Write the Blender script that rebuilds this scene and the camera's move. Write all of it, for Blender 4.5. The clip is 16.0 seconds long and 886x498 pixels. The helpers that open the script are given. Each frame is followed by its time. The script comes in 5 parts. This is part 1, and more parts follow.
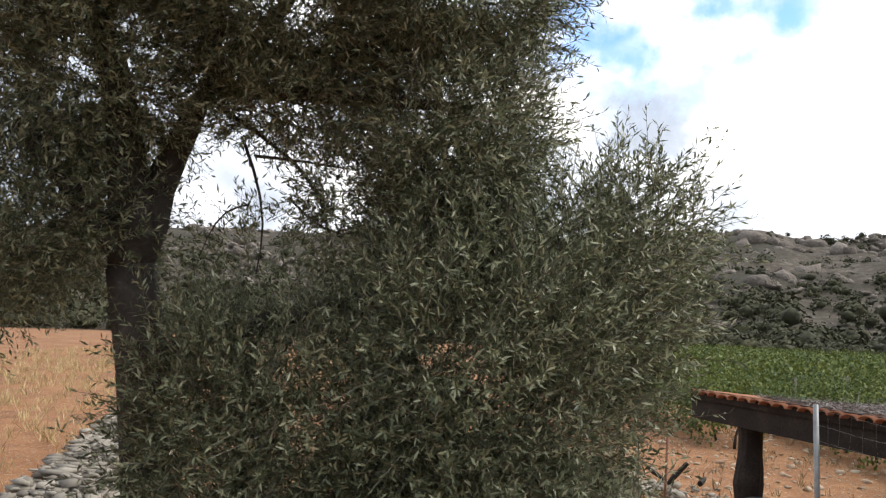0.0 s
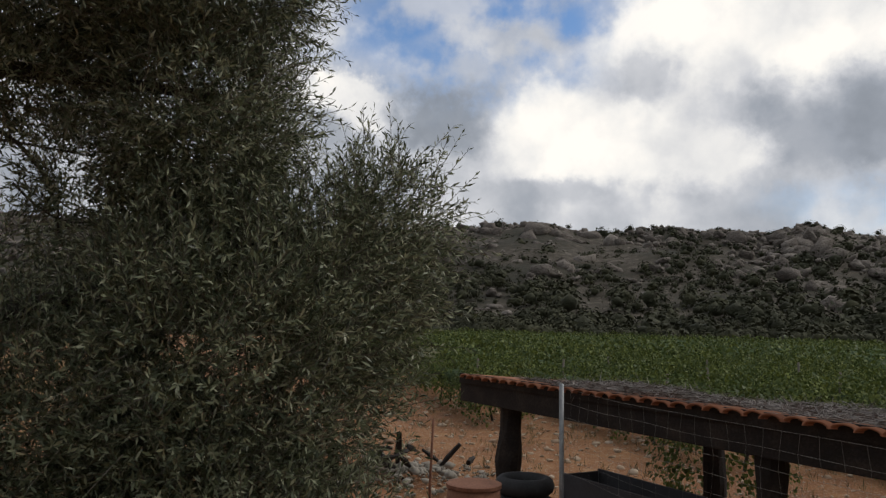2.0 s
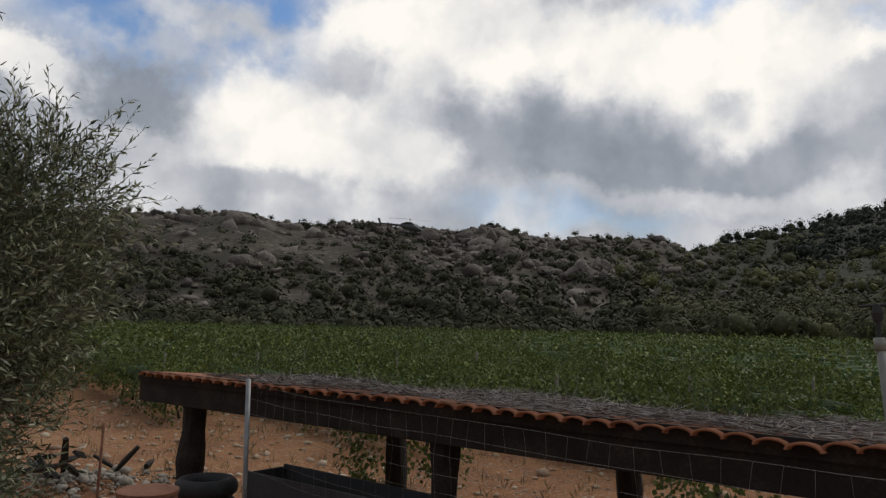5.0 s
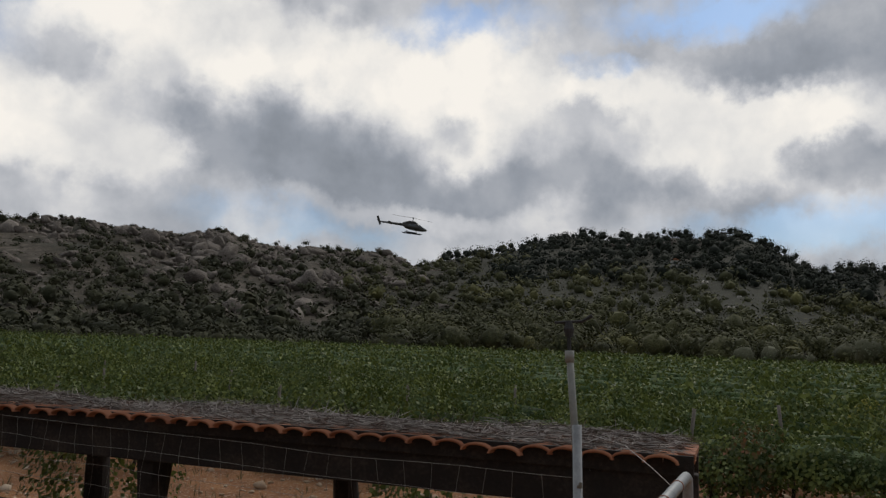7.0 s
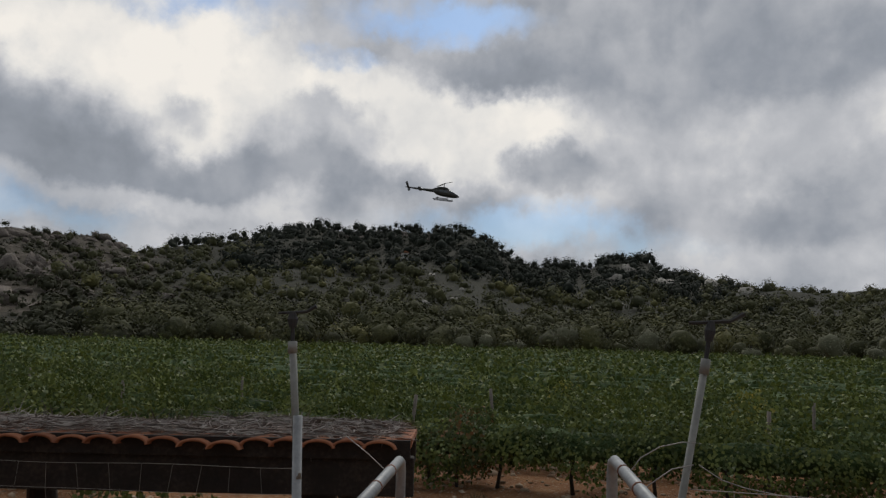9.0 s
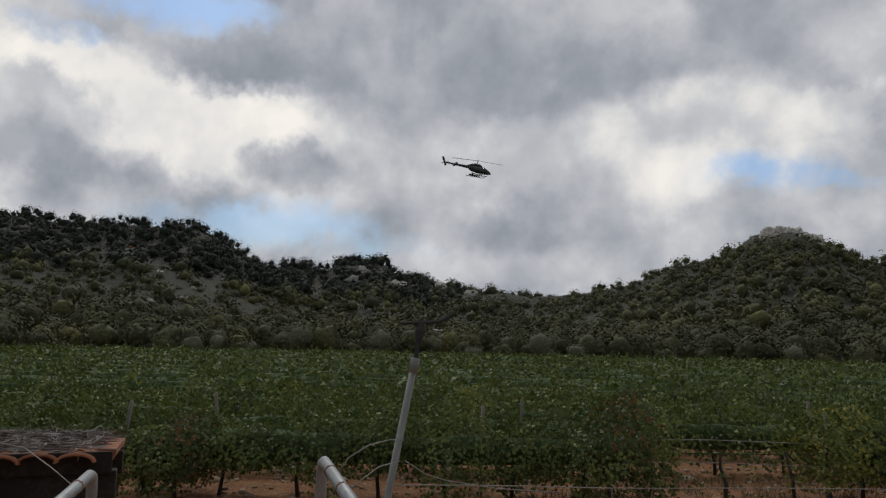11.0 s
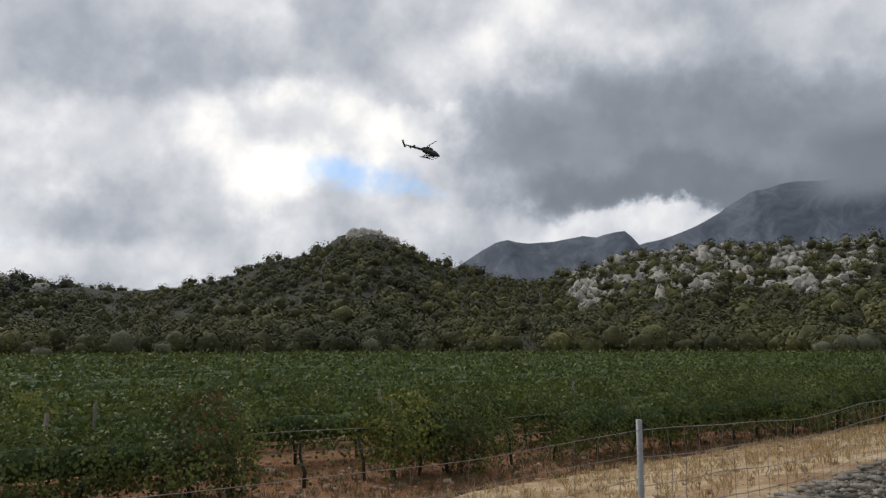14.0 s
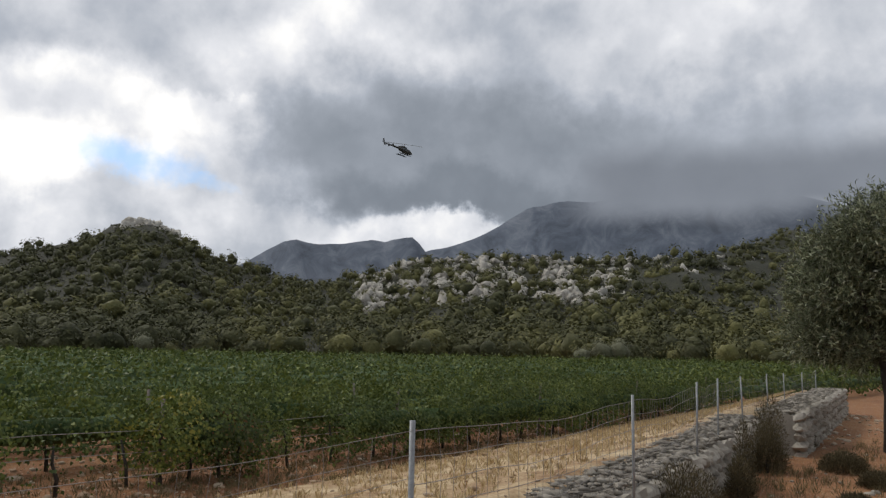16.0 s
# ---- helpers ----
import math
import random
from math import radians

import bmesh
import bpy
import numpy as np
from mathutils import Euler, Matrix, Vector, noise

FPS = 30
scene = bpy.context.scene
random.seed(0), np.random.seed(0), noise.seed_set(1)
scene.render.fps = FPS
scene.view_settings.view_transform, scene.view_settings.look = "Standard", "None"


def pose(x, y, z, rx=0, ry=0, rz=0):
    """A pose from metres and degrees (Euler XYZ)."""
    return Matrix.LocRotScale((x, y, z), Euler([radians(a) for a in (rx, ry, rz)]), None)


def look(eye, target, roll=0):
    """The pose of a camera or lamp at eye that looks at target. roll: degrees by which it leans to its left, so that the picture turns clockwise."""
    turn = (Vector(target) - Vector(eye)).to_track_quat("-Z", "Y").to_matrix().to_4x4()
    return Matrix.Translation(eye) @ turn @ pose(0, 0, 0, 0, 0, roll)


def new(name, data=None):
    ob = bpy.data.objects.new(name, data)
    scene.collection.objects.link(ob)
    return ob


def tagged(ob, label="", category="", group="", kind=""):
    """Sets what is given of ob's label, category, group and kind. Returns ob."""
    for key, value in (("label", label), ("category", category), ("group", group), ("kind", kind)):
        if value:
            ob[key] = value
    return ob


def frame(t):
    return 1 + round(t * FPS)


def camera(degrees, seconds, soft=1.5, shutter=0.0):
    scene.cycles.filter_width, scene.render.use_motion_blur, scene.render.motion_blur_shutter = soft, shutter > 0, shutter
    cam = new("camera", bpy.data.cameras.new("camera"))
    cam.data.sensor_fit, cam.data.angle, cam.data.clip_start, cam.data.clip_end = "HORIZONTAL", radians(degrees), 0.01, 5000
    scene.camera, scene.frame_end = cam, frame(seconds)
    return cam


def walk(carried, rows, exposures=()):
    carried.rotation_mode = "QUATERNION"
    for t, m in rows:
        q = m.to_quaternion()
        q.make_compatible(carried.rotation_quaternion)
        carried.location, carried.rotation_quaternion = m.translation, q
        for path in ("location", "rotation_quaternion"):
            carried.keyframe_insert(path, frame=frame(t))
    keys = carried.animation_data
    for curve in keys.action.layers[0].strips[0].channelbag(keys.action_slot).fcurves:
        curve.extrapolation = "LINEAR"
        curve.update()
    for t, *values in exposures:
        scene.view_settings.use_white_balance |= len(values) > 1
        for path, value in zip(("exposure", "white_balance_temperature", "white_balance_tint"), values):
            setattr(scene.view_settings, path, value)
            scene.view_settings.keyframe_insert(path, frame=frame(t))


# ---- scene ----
cam = camera(59.6, 16.0, soft=1.35)
EYE = 2.35  # the eye's height over the vineyard's soil
# seconds, place (x, y, z over EYE), yaw, pitch, roll
ROWS = [
    (0.0, -0.407, 0.005, -0.044, 2.54, 5.64, 2.43),
    (0.5, -0.325, 0.003, -0.017, -4.93, 5.69, 2.20),
    (1.0, -0.222, 0.002, -0.002, -7.47, 5.24, 2.80),
    (1.5, -0.161, -0.041, -0.029, -10.02, 5.12, 2.10),
    (2.0, -0.132, -0.071, -0.026, -12.33, 5.35, 1.34),
    (2.5, -0.088, -0.056, -0.004, -15.30, 5.44, 1.39),
    (3.0, -0.032, -0.063, -0.023, -18.10, 5.78, 0.87),
    (5.5, -0.005, 0.010, 0.000, -39.24, 5.33, 1.73),
    (6.0, -0.017, 0.001, 0.001, -44.37, 5.75, 2.00),
    (6.5, -0.016, 0.002, 0.001, -49.21, 6.27, 2.00),
    (7.0, 0.000, 0.000, -0.000, -54.08, 6.56, 2.12),
    (7.5, 0.012, -0.010, -0.000, -58.87, 6.46, 2.11),
    (8.0, 0.028, -0.020, 0.002, -63.47, 6.69, 1.93),
    (8.5, 0.034, -0.029, 0.003, -68.49, 6.42, 1.79),
    (9.0, 0.031, -0.032, 0.003, -73.68, 6.47, 1.55),
    (11.5, 0.102, -0.138, 0.006, -97.01, 6.96, 1.02),
    (12.0, 0.115, -0.168, 0.005, -100.56, 6.85, 0.86),
    (12.5, 0.115, -0.190, 0.003, -104.32, 6.64, 0.85),
    (13.0, 0.101, -0.197, 0.008, -110.30, 6.62, 0.24),
    (13.5, 0.106, -0.178, 0.012, -118.01, 6.75, -0.19),
    (14.0, 0.103, -0.160, 0.017, -122.65, 6.87, -0.19),
    (14.5, 0.096, -0.155, 0.017, -126.16, 6.94, 0.29),
    (15.0, 0.084, -0.152, 0.018, -130.52, 7.10, 0.81),
    (15.5, 0.082, -0.155, 0.017, -134.76, 7.07, 0.93),
    (16.0, 0.071, -0.151, 0.018, -138.30, 7.13, 1.14),
]
walk(cam, [(t, pose(x, y, EYE + z, 90 + pitch, 0, yaw) @ pose(0, 0, 0, 0, 0, roll)) for t, x, y, z, yaw, pitch, roll in ROWS],
     exposures=[(0.0, 1.4), (0.5, 0.9), (1.0, 0.35), (1.5, 0.05), (3.0, 0.05), (5.5, -0.05), (9.0, -0.2), (12.0, -0.05), (13.5, 0.2), (14.5, 0.35), (16.0, 0.4)])

# ---------------------------------------------------------------- sky and sun
def bearing(az, el=0.0, d=1.0):
    """A vector d long at the compass bearing az (clockwise from y) and the elevation el."""
    a, e = radians(az), radians(el)
    return Vector((math.sin(a) * math.cos(e), math.cos(a) * math.cos(e), math.sin(e))) * d


SUN_AZ, SUN_EL = 82.0, 46.0


class Nodes:
    """Short hand for building node trees."""
    def __init__(self, tree):
        self.tree, self.n, self.l = tree, tree.nodes, tree.links
        self.n.clear()

    def put(self, socket, value):
        if isinstance(value, bpy.types.NodeSocket):
            self.l.new(value, socket)
        elif value is not None:
            socket.default_value = value

    def math(self, op, a, b=None, c=None, clamp=False):
        k = self.n.new("ShaderNodeMath")
        k.operation, k.use_clamp = op, clamp
        for s, v in zip(k.inputs, (a, b, c)):
            self.put(s, v)
        return k.outputs[0]

    def vmath(self, op, a, b=None, out=0):
        k = self.n.new("ShaderNodeVectorMath")
        k.operation = op
        self.put(k.inputs[0], a)
        self.put(k.inputs[1], b)
        return k.outputs[out]

    def scale(self, a, f):
        k = self.n.new("ShaderNodeVectorMath")
        k.operation = "SCALE"
        self.put(k.inputs[0], a)
        self.put(k.inputs["Scale"], f)
        return k.outputs[0]

    def noise(self, vec, scale, detail=4.0, rough=0.55, distort=0.0, out=0):
        k = self.n.new("ShaderNodeTexNoise")
        self.put(k.inputs["Vector"], vec)
        self.put(k.inputs["Scale"], scale)
        self.put(k.inputs["Detail"], detail)
        self.put(k.inputs["Roughness"], rough)
        self.put(k.inputs["Distortion"], distort)
        return k.outputs[out]

    def smooth(self, x, lo, hi, to_lo=0.0, to_hi=1.0):
        k = self.n.new("ShaderNodeMapRange")
        k.interpolation_type = "SMOOTHSTEP"
        for s, v in zip(k.inputs, (x, lo, hi, to_lo, to_hi)):
            self.put(s, v)
        return k.outputs[0]

    def mix(self, f, a, b, blend="MIX"):
        k = self.n.new("ShaderNodeMix")
        k.data_type, k.blend_type = "RGBA", blend
        self.put(k.inputs[0], f)
        self.put(k.inputs[6], a)
        self.put(k.inputs[7], b)
        return k.outputs[2]

    def ramp(self, f, stops):
        k = self.n.new("ShaderNodeValToRGB")
        e = k.color_ramp.elements
        while len(e) < len(stops):
            e.new(0.5)
        for el, (p, c) in zip(e, stops):
            el.position, el.color = p, (*c, 1)
        self.put(k.inputs[0], f)
        return k.outputs[0]


world = bpy.data.worlds.new("sky")
scene.world = world
world.use_nodes = True
N = Nodes(world.node_tree)
direction = N.n.new("ShaderNodeTexCoord").outputs["Generated"]
sky = N.n.new("ShaderNodeTexSky")
sky.sky_type, sky.sun_disc = "NISHITA", False
sky.sun_elevation, sky.sun_rotation = radians(SUN_EL), radians(SUN_AZ)
blue = N.mix(1.0, sky.outputs[0], (0.068, 0.092, 0.116, 1), "MULTIPLY")
split = N.n.new("ShaderNodeSeparateXYZ")
N.put(split.inputs[0], direction)
up = N.math("MAXIMUM", split.outputs[2], 0.0)
# the clouds lie in a flat layer: their coordinates stretch towards the horizon
flat = N.vmath("DIVIDE", direction, None)
layer = N.n.new("ShaderNodeCombineXYZ")
for socket in layer.inputs:
    N.put(socket, N.math("ADD", up, 0.5))
N.put(flat.node.inputs[1], layer.outputs[0])
warp = N.vmath("SUBTRACT", N.noise(direction, 4.0, 7.0, 0.6, out=1), (0.5, 0.5, 0.5))
curl = N.vmath("SUBTRACT", N.noise(direction, 17.0, 6.0, 0.6, out=1), (0.5, 0.5, 0.5))
wobbled = N.vmath("ADD", direction, N.vmath("ADD", N.scale(warp, 0.19), N.scale(curl, 0.06)))


def patch(az, el, w, h, soft=0.55, lean=0.0):
    """1 inside an uneven oval of the sky w by h degrees (half axes), fading to 0."""
    c = bearing(az, el)
    right = bearing(az + 90, 0)
    upw = right.cross(c)
    if lean:
        q = Matrix.Rotation(radians(lean), 3, c)
        right, upw = q @ right, q @ upw
    a = N.vmath("DOT_PRODUCT", wobbled, tuple(right / math.sin(radians(w))), out=1)
    b = N.vmath("DOT_PRODUCT", wobbled, tuple(upw / math.sin(radians(h))), out=1)
    r = N.math("SQRT", N.math("ADD", N.math("MULTIPLY", a, a), N.math("MULTIPLY", b, b)))
    front = N.math("GREATER_THAN", N.vmath("DOT_PRODUCT", direction, tuple(c), out=1), 0.0)
    return N.math("MULTIPLY", N.smooth(r, 1.0 + soft, 1.0 - soft), front)


# cloud masses laid over one another, far ones first: bearing, elevation, half width, half height (degrees), tone (0 dark, 1 sunlit; below 0: blue showing through), softness
NORTH = [
    (15.2, 21.5, 11.5, 4.6, -1.00, 0.5), (17.5, 20.4, 5.5, 1.1, 0.55, 0.7), (5.3, 15.6, 3.6, 1.7, 0.92, 0.35), (12.1, 15.5, 4.4, 2.0, 0.30, 0.35), (31.4, 20.1, 8.2, 4.0, 0.86, 0.3),
    (38.5, 19.7, 5.5, 3.8, 0.92, 0.6), (24.2, 13.4, 8.8, 4.6, 0.88, 0.35), (26.9, 18.0, 2.3, 2.4, 0.52, 0.7), (45.0, 19.4, 4.0, 2.8, 0.85, 0.7), (18.0, 9.3, 9.2, 1.3, 0.52, 0.6)]
NORTH_EAST = [
    (52.0, 18.0, 11.3, 4.2, 0.93, 0.6), (43.1, 7.6, 7.0, 1.3, -0.65, 0.6), (42.5, 12.6, 9.5, 4.2, 0.33, 0.55), (57.7, 11.3, 16.0, 1.8, 0.36, 0.6), (30.8, 11.4, 5.6, 3.2, 0.92, 0.4),
    (69.8, 17.7, 7.5, 2.3, 1.0, 0.4), (64.8, 16.0, 3.1, 1.4, 0.6, 0.6), (54.9, 15.9, 1.9, 1.2, 0.6, 0.7), (55.4, 22.8, 5.0, 1.3, -0.70, 0.6), (65.9, 20.0, 2.3, 0.8, -0.50, 0.6), (51.0, 9.1, 7.3, 1.0, 0.65, 0.7)]
EAST = [
    (96.2, 19.9, 15.9, 3.3, 0.46, 0.7), (76.0, 14.6, 7.5, 3.8, 0.98, 0.4), (79.5, 19.9, 8.2, 2.3, 0.36, 0.45), (86.3, 21.0, 5.4, 2.6, 0.50, 0.6), (73.0, 23.4, 5.8, 1.6, -0.85, 0.5), (82.3, 12.1, 3.6, 2.0, 0.46, 0.45),
    (104.0, 14.6, 10.5, 3.1, 0.72, 0.6), (100.3, 9.3, 10.9, 1.5, 0.45, 0.6), (81.5, 7.6, 9.8, 1.6, -0.75, 0.6), (98.6, 6.0, 12.0, 1.2, 0.62, 0.7)]
SOUTH_EAST = [
    (107.0, 20.2, 11.3, 2.5, 0.46, 0.7), (106.1, 10.6, 3.8, 3.4, 0.62, 0.7), (113.8, 15.9, 9.0, 2.8, 0.7, 0.5), (122.0, 16.4, 4.6, 1.7, 0.78, 0.35), (111.2, 11.0, 3.8, 2.9, 0.78, 0.4), (117.0, 11.3, 4.0, 1.4, -0.8, 0.6),
    (121.0, 10.8, 2.2, 0.8, -0.70, 0.5), (131.0, 15.9, 5.0, 5.4, 0.25, 0.6), (153.9, 15.3, 16.7, 6.7, 0.3, 0.6), (140.2, 15.0, 12.0, 5.0, 0.21, 0.5), (140.5, 10.7, 11.5, 2.1, 0.13, 0.5), (159.7, 22.0, 12.7, 3.4, 0.55, 0.7), (146.0, 23.0, 5.6, 2.6, 0.42, 0.7),
    (137.3, 8.1, 4.8, 0.8, 0.66, 0.6), (120.9, 8.3, 6.7, 1.2, 0.62, 0.7)]

billow = N.noise(flat, 2.6, 7.0, 0.48, 0.0)
fine = N.noise(direction, 15.0, 6.0, 0.52, 0.0)
mass = N.math("ADD", N.math("MULTIPLY", billow, 0.6), N.math("MULTIPLY", fine, 0.4))
puff = N.noise(N.vmath("ADD", direction, N.scale(warp, 0.06)), 8.0, 7.0, 0.52, 0.0)
light, gap = N.smooth(billow, 0.34, 0.64, 0.45, 0.66), 0.0
# unseen sky round the south and west, darkened to storm grey to cut its light
westward = N.smooth(N.vmath("DOT_PRODUCT", direction, tuple(bearing(255)), out=1), -0.1, 0.35, 0.0, 0.34)
light = N.math("SUBTRACT", light, westward)
for az, el, w, h, tone, soft in NORTH + NORTH_EAST + EAST + SOUTH_EAST:
    oval = patch(az, el, w, h, soft)
    if tone < 0:
        gap = N.math("MAXIMUM", gap, N.math("MULTIPLY", oval, -tone))
        continue
    step = N.n.new("ShaderNodeMix")
    for socket, value in zip(step.inputs, (oval, None, light, tone)):
        N.put(socket, value)
    light = step.outputs[0]
    gap = N.math("MULTIPLY", gap, N.math("SUBTRACT", 1.0, N.math("MULTIPLY", oval, 0.85)))
light = N.math("ADD", light, N.math("MULTIPLY", N.smooth(puff, 0.3, 0.7, -0.15, 0.15), N.smooth(light, 0.1, 0.7, 0.15, 1.0)))
light = N.math("ADD", light, N.math("MULTIPLY", N.smooth(fine, 0.35, 0.65, -0.05, 0.05), N.smooth(light, 0.1, 0.5, 0.3, 1.0)), clamp=True)
cloud = N.ramp(light, [(0.0, (0.1, 0.116, 0.14)), (0.15, (0.172, 0.194, 0.226)), (0.36, (0.33, 0.357, 0.405)), (0.65, (0.6, 0.61, 0.64)), (0.85, (0.86, 0.845, 0.82)), (1.0, (1.02, 0.975, 0.91))])
gap = N.math("MULTIPLY", gap, N.smooth(fine, 0.66, 0.4, 0.25, 1.0))
gap = N.math("MULTIPLY", gap, N.smooth(split.outputs[2], 0.1, 0.3, 0.62, 0.95))
colour = N.mix(gap, cloud, blue)
# a thick grey deck overhead, unseen and added to set the light from above
unseen_deck = N.ramp(mass, [(0.3, (0.27, 0.285, 0.315)), (0.7, (0.44, 0.455, 0.48))])
colour = N.mix(N.smooth(split.outputs[2], 0.46, 0.62), colour, unseen_deck)
back = N.n.new("ShaderNodeBackground")
N.put(back.inputs[0], colour)
back.inputs[1].default_value = 1.0
N.l.new(back.outputs[0], N.n.new("ShaderNodeOutputWorld").inputs[0])

sun = new("sun", bpy.data.lights.new("sun", "SUN"))
sun.data.energy, sun.data.angle, sun.data.color = 1.0, radians(12), (1.0, 0.95, 0.88)
sun.matrix_world = look(bearing(SUN_AZ, SUN_EL, 50), (0, 0, 0))

# ---------------------------------------------------------------- materials
def material(name, stops, scale=3.0, fine=30.0, rough=0.8, bump=0.3, dist=0.02, island=0.0, objects=0.0, metal=0.0, detail=6.0, subsurface=0.0):
    """Noise at two scales through a colour ramp; island / objects: how much each loose piece or object differs."""
    m = bpy.data.materials.new(name)
    m.use_nodes = True
    n = Nodes(m.node_tree)
    where = n.n.new("ShaderNodeTexCoord").outputs["Object"]
    big, small = n.noise(where, scale, detail), n.noise(where, fine, 4.0)
    f = n.math("ADD", n.math("MULTIPLY", big, 0.6), n.math("MULTIPLY", small, 0.4))
    f = n.math("ADD", n.math("MULTIPLY", n.math("SUBTRACT", f, 0.5), 1.9), 0.5)
    if island:
        r = n.n.new("ShaderNodeNewGeometry").outputs["Random Per Island"]
        f = n.math("ADD", n.math("MULTIPLY", f, 1 - island), n.math("MULTIPLY", r, island))
    if objects:
        r = n.n.new("ShaderNodeObjectInfo").outputs["Random"]
        f = n.math("ADD", n.math("MULTIPLY", f, 1 - objects), n.math("MULTIPLY", r, objects))
    shade = n.n.new("ShaderNodeBsdfPrincipled")
    n.put(shade.inputs["Base Color"], n.ramp(f, stops))
    shade.inputs["Roughness"].default_value, shade.inputs["Metallic"].default_value = rough, metal
    if subsurface:
        shade.inputs["Specular IOR Level"].default_value = 0.3
    if bump:
        b = n.n.new("ShaderNodeBump")
        b.inputs["Strength"].default_value, b.inputs["Distance"].default_value = bump, dist
        n.put(b.inputs["Height"], f)
        n.l.new(b.outputs[0], shade.inputs["Normal"])
    out = n.n.new("ShaderNodeOutputMaterial")
    if subsurface:
        thin = n.n.new("ShaderNodeBsdfTranslucent")
        n.put(thin.inputs[0], n.ramp(f, stops))
        both = n.n.new("ShaderNodeMixShader")
        both.inputs[0].default_value = subsurface
        n.l.new(shade.outputs[0], both.inputs[1])
        n.l.new(thin.outputs[0], both.inputs[2])
        n.l.new(both.outputs[0], out.inputs[0])
    else:
        n.l.new(shade.outputs[0], out.inputs[0])
    return m


VINE_LEAF = material("vine_leaf", [(0.0, (0.02, 0.036, 0.014)), (0.4, (0.08, 0.115, 0.032)), (0.75, (0.215, 0.25, 0.055)), (0.96, (0.34, 0.315, 0.07)), (1.0, (0.42, 0.26, 0.05))], 0.9, 3.0, 0.6, 0.0, island=0.32, subsurface=0.16)
# dark green that stands in for the shade inside the vine rows
INNER_SHADE = material("vine_inner_shade", [(0.0, (0.018, 0.036, 0.012)), (0.5, (0.05, 0.09, 0.025)), (1.0, (0.11, 0.16, 0.04))], 1.2, 6.0, 0.9, 1.0, 0.2)
YELLOW_LEAF = material("yellowing_vine_leaf", [(0.0, (0.06, 0.1, 0.03)), (0.45, (0.16, 0.2, 0.045)), (0.8, (0.36, 0.31, 0.06)), (1.0, (0.45, 0.17, 0.04))], 1.4, 4.0, 0.6, 0.0, island=0.55, subsurface=0.25)
RED_LEAF = material("red_vine_leaf", [(0.0, (0.03, 0.055, 0.02)), (0.55, (0.09, 0.11, 0.035)), (0.8, (0.22, 0.09, 0.033)), (1.0, (0.36, 0.12, 0.035))], 1.4, 4.0, 0.6, 0.0, island=0.55, subsurface=0.25)
OLIVE_LEAF = material("olive_leaf", [(0.0, (0.03, 0.04, 0.02)), (0.45, (0.122, 0.142, 0.076)), (0.8, (0.36, 0.385, 0.24)), (1.0, (0.62, 0.62, 0.46))], 0.8, 6.0, 0.4, 0.0, island=0.8, subsurface=0.32)
WOOD_LEAF = material("wood_leaf", [(0.0, (0.022, 0.027, 0.012)), (0.4, (0.062, 0.065, 0.026)), (0.75, (0.126, 0.124, 0.046)), (1.0, (0.25, 0.225, 0.085))], 0.13, 2.2, 0.85, 0.7, 0.35, island=0.2)
LIGHT_LEAF = material("light_wood_leaf", [(0.0, (0.034, 0.038, 0.016)), (0.4, (0.105, 0.104, 0.036)), (0.75, (0.195, 0.184, 0.06)), (1.0, (0.31, 0.285, 0.095))], 0.13, 2.2, 0.85, 0.7, 0.35, island=0.2)
PINE_LEAF = material("pine_leaf", [(0.0, (0.009, 0.013, 0.009)), (0.5, (0.021, 0.028, 0.017)), (1.0, (0.055, 0.062, 0.035))], 0.13, 2.2, 0.88, 0.7, 0.35, island=0.2)
SHRUB_LEAF = material("shrub_leaf", [(0.0, (0.019, 0.022, 0.01)), (0.5, (0.05, 0.052, 0.024)), (1.0, (0.125, 0.118, 0.055))], 0.15, 2.2, 0.85, 0.7, 0.35, island=0.2)
LIMESTONE = material("limestone", [(0.0, (0.05, 0.04, 0.033)), (0.4, (0.15, 0.125, 0.104)), (0.75, (0.27, 0.235, 0.2)), (1.0, (0.42, 0.375, 0.325))], 0.28, 1.6, 0.92, 1.0, 0.8, island=0.25)
WHITE_STONE = material("white_limestone", [(0.0, (0.13, 0.12, 0.1)), (0.45, (0.45, 0.42, 0.365)), (1.0, (0.82, 0.78, 0.69))], 0.5, 2.6, 0.9, 1.0, 0.6, island=0.3)
WALL_STONE = material("wall_stone", [(0.0, (0.12, 0.104, 0.084)), (0.5, (0.3, 0.268, 0.22)), (1.0, (0.55, 0.5, 0.42))], 4.0, 30.0, 0.9, 0.7, 0.02, island=0.5, objects=0.25)
BARK = material("bark", [(0.0, (0.018, 0.015, 0.012)), (0.6, (0.055, 0.046, 0.038)), (1.0, (0.13, 0.115, 0.1))], 8.0, 40.0, 0.9, 0.8, 0.02)
TIMBER = material("dark_timber", [(0.0, (0.006, 0.0045, 0.004)), (0.5, (0.018, 0.013, 0.01)), (1.0, (0.07, 0.05, 0.037))], 4.0, 40.0, 0.85, 0.5, 0.01)
TERRACOTTA = material("terracotta", [(0.0, (0.16, 0.06, 0.032)), (0.5, (0.36, 0.14, 0.07)), (1.0, (0.5, 0.24, 0.13))], 3.0, 30.0, 0.85, 0.3, 0.01, objects=0.4)
BRUSH = material("dry_brush", [(0.0, (0.08, 0.07, 0.062)), (0.5, (0.2, 0.18, 0.165)), (1.0, (0.42, 0.39, 0.36))], 2.0, 20.0, 0.9, 0.0, island=0.8)
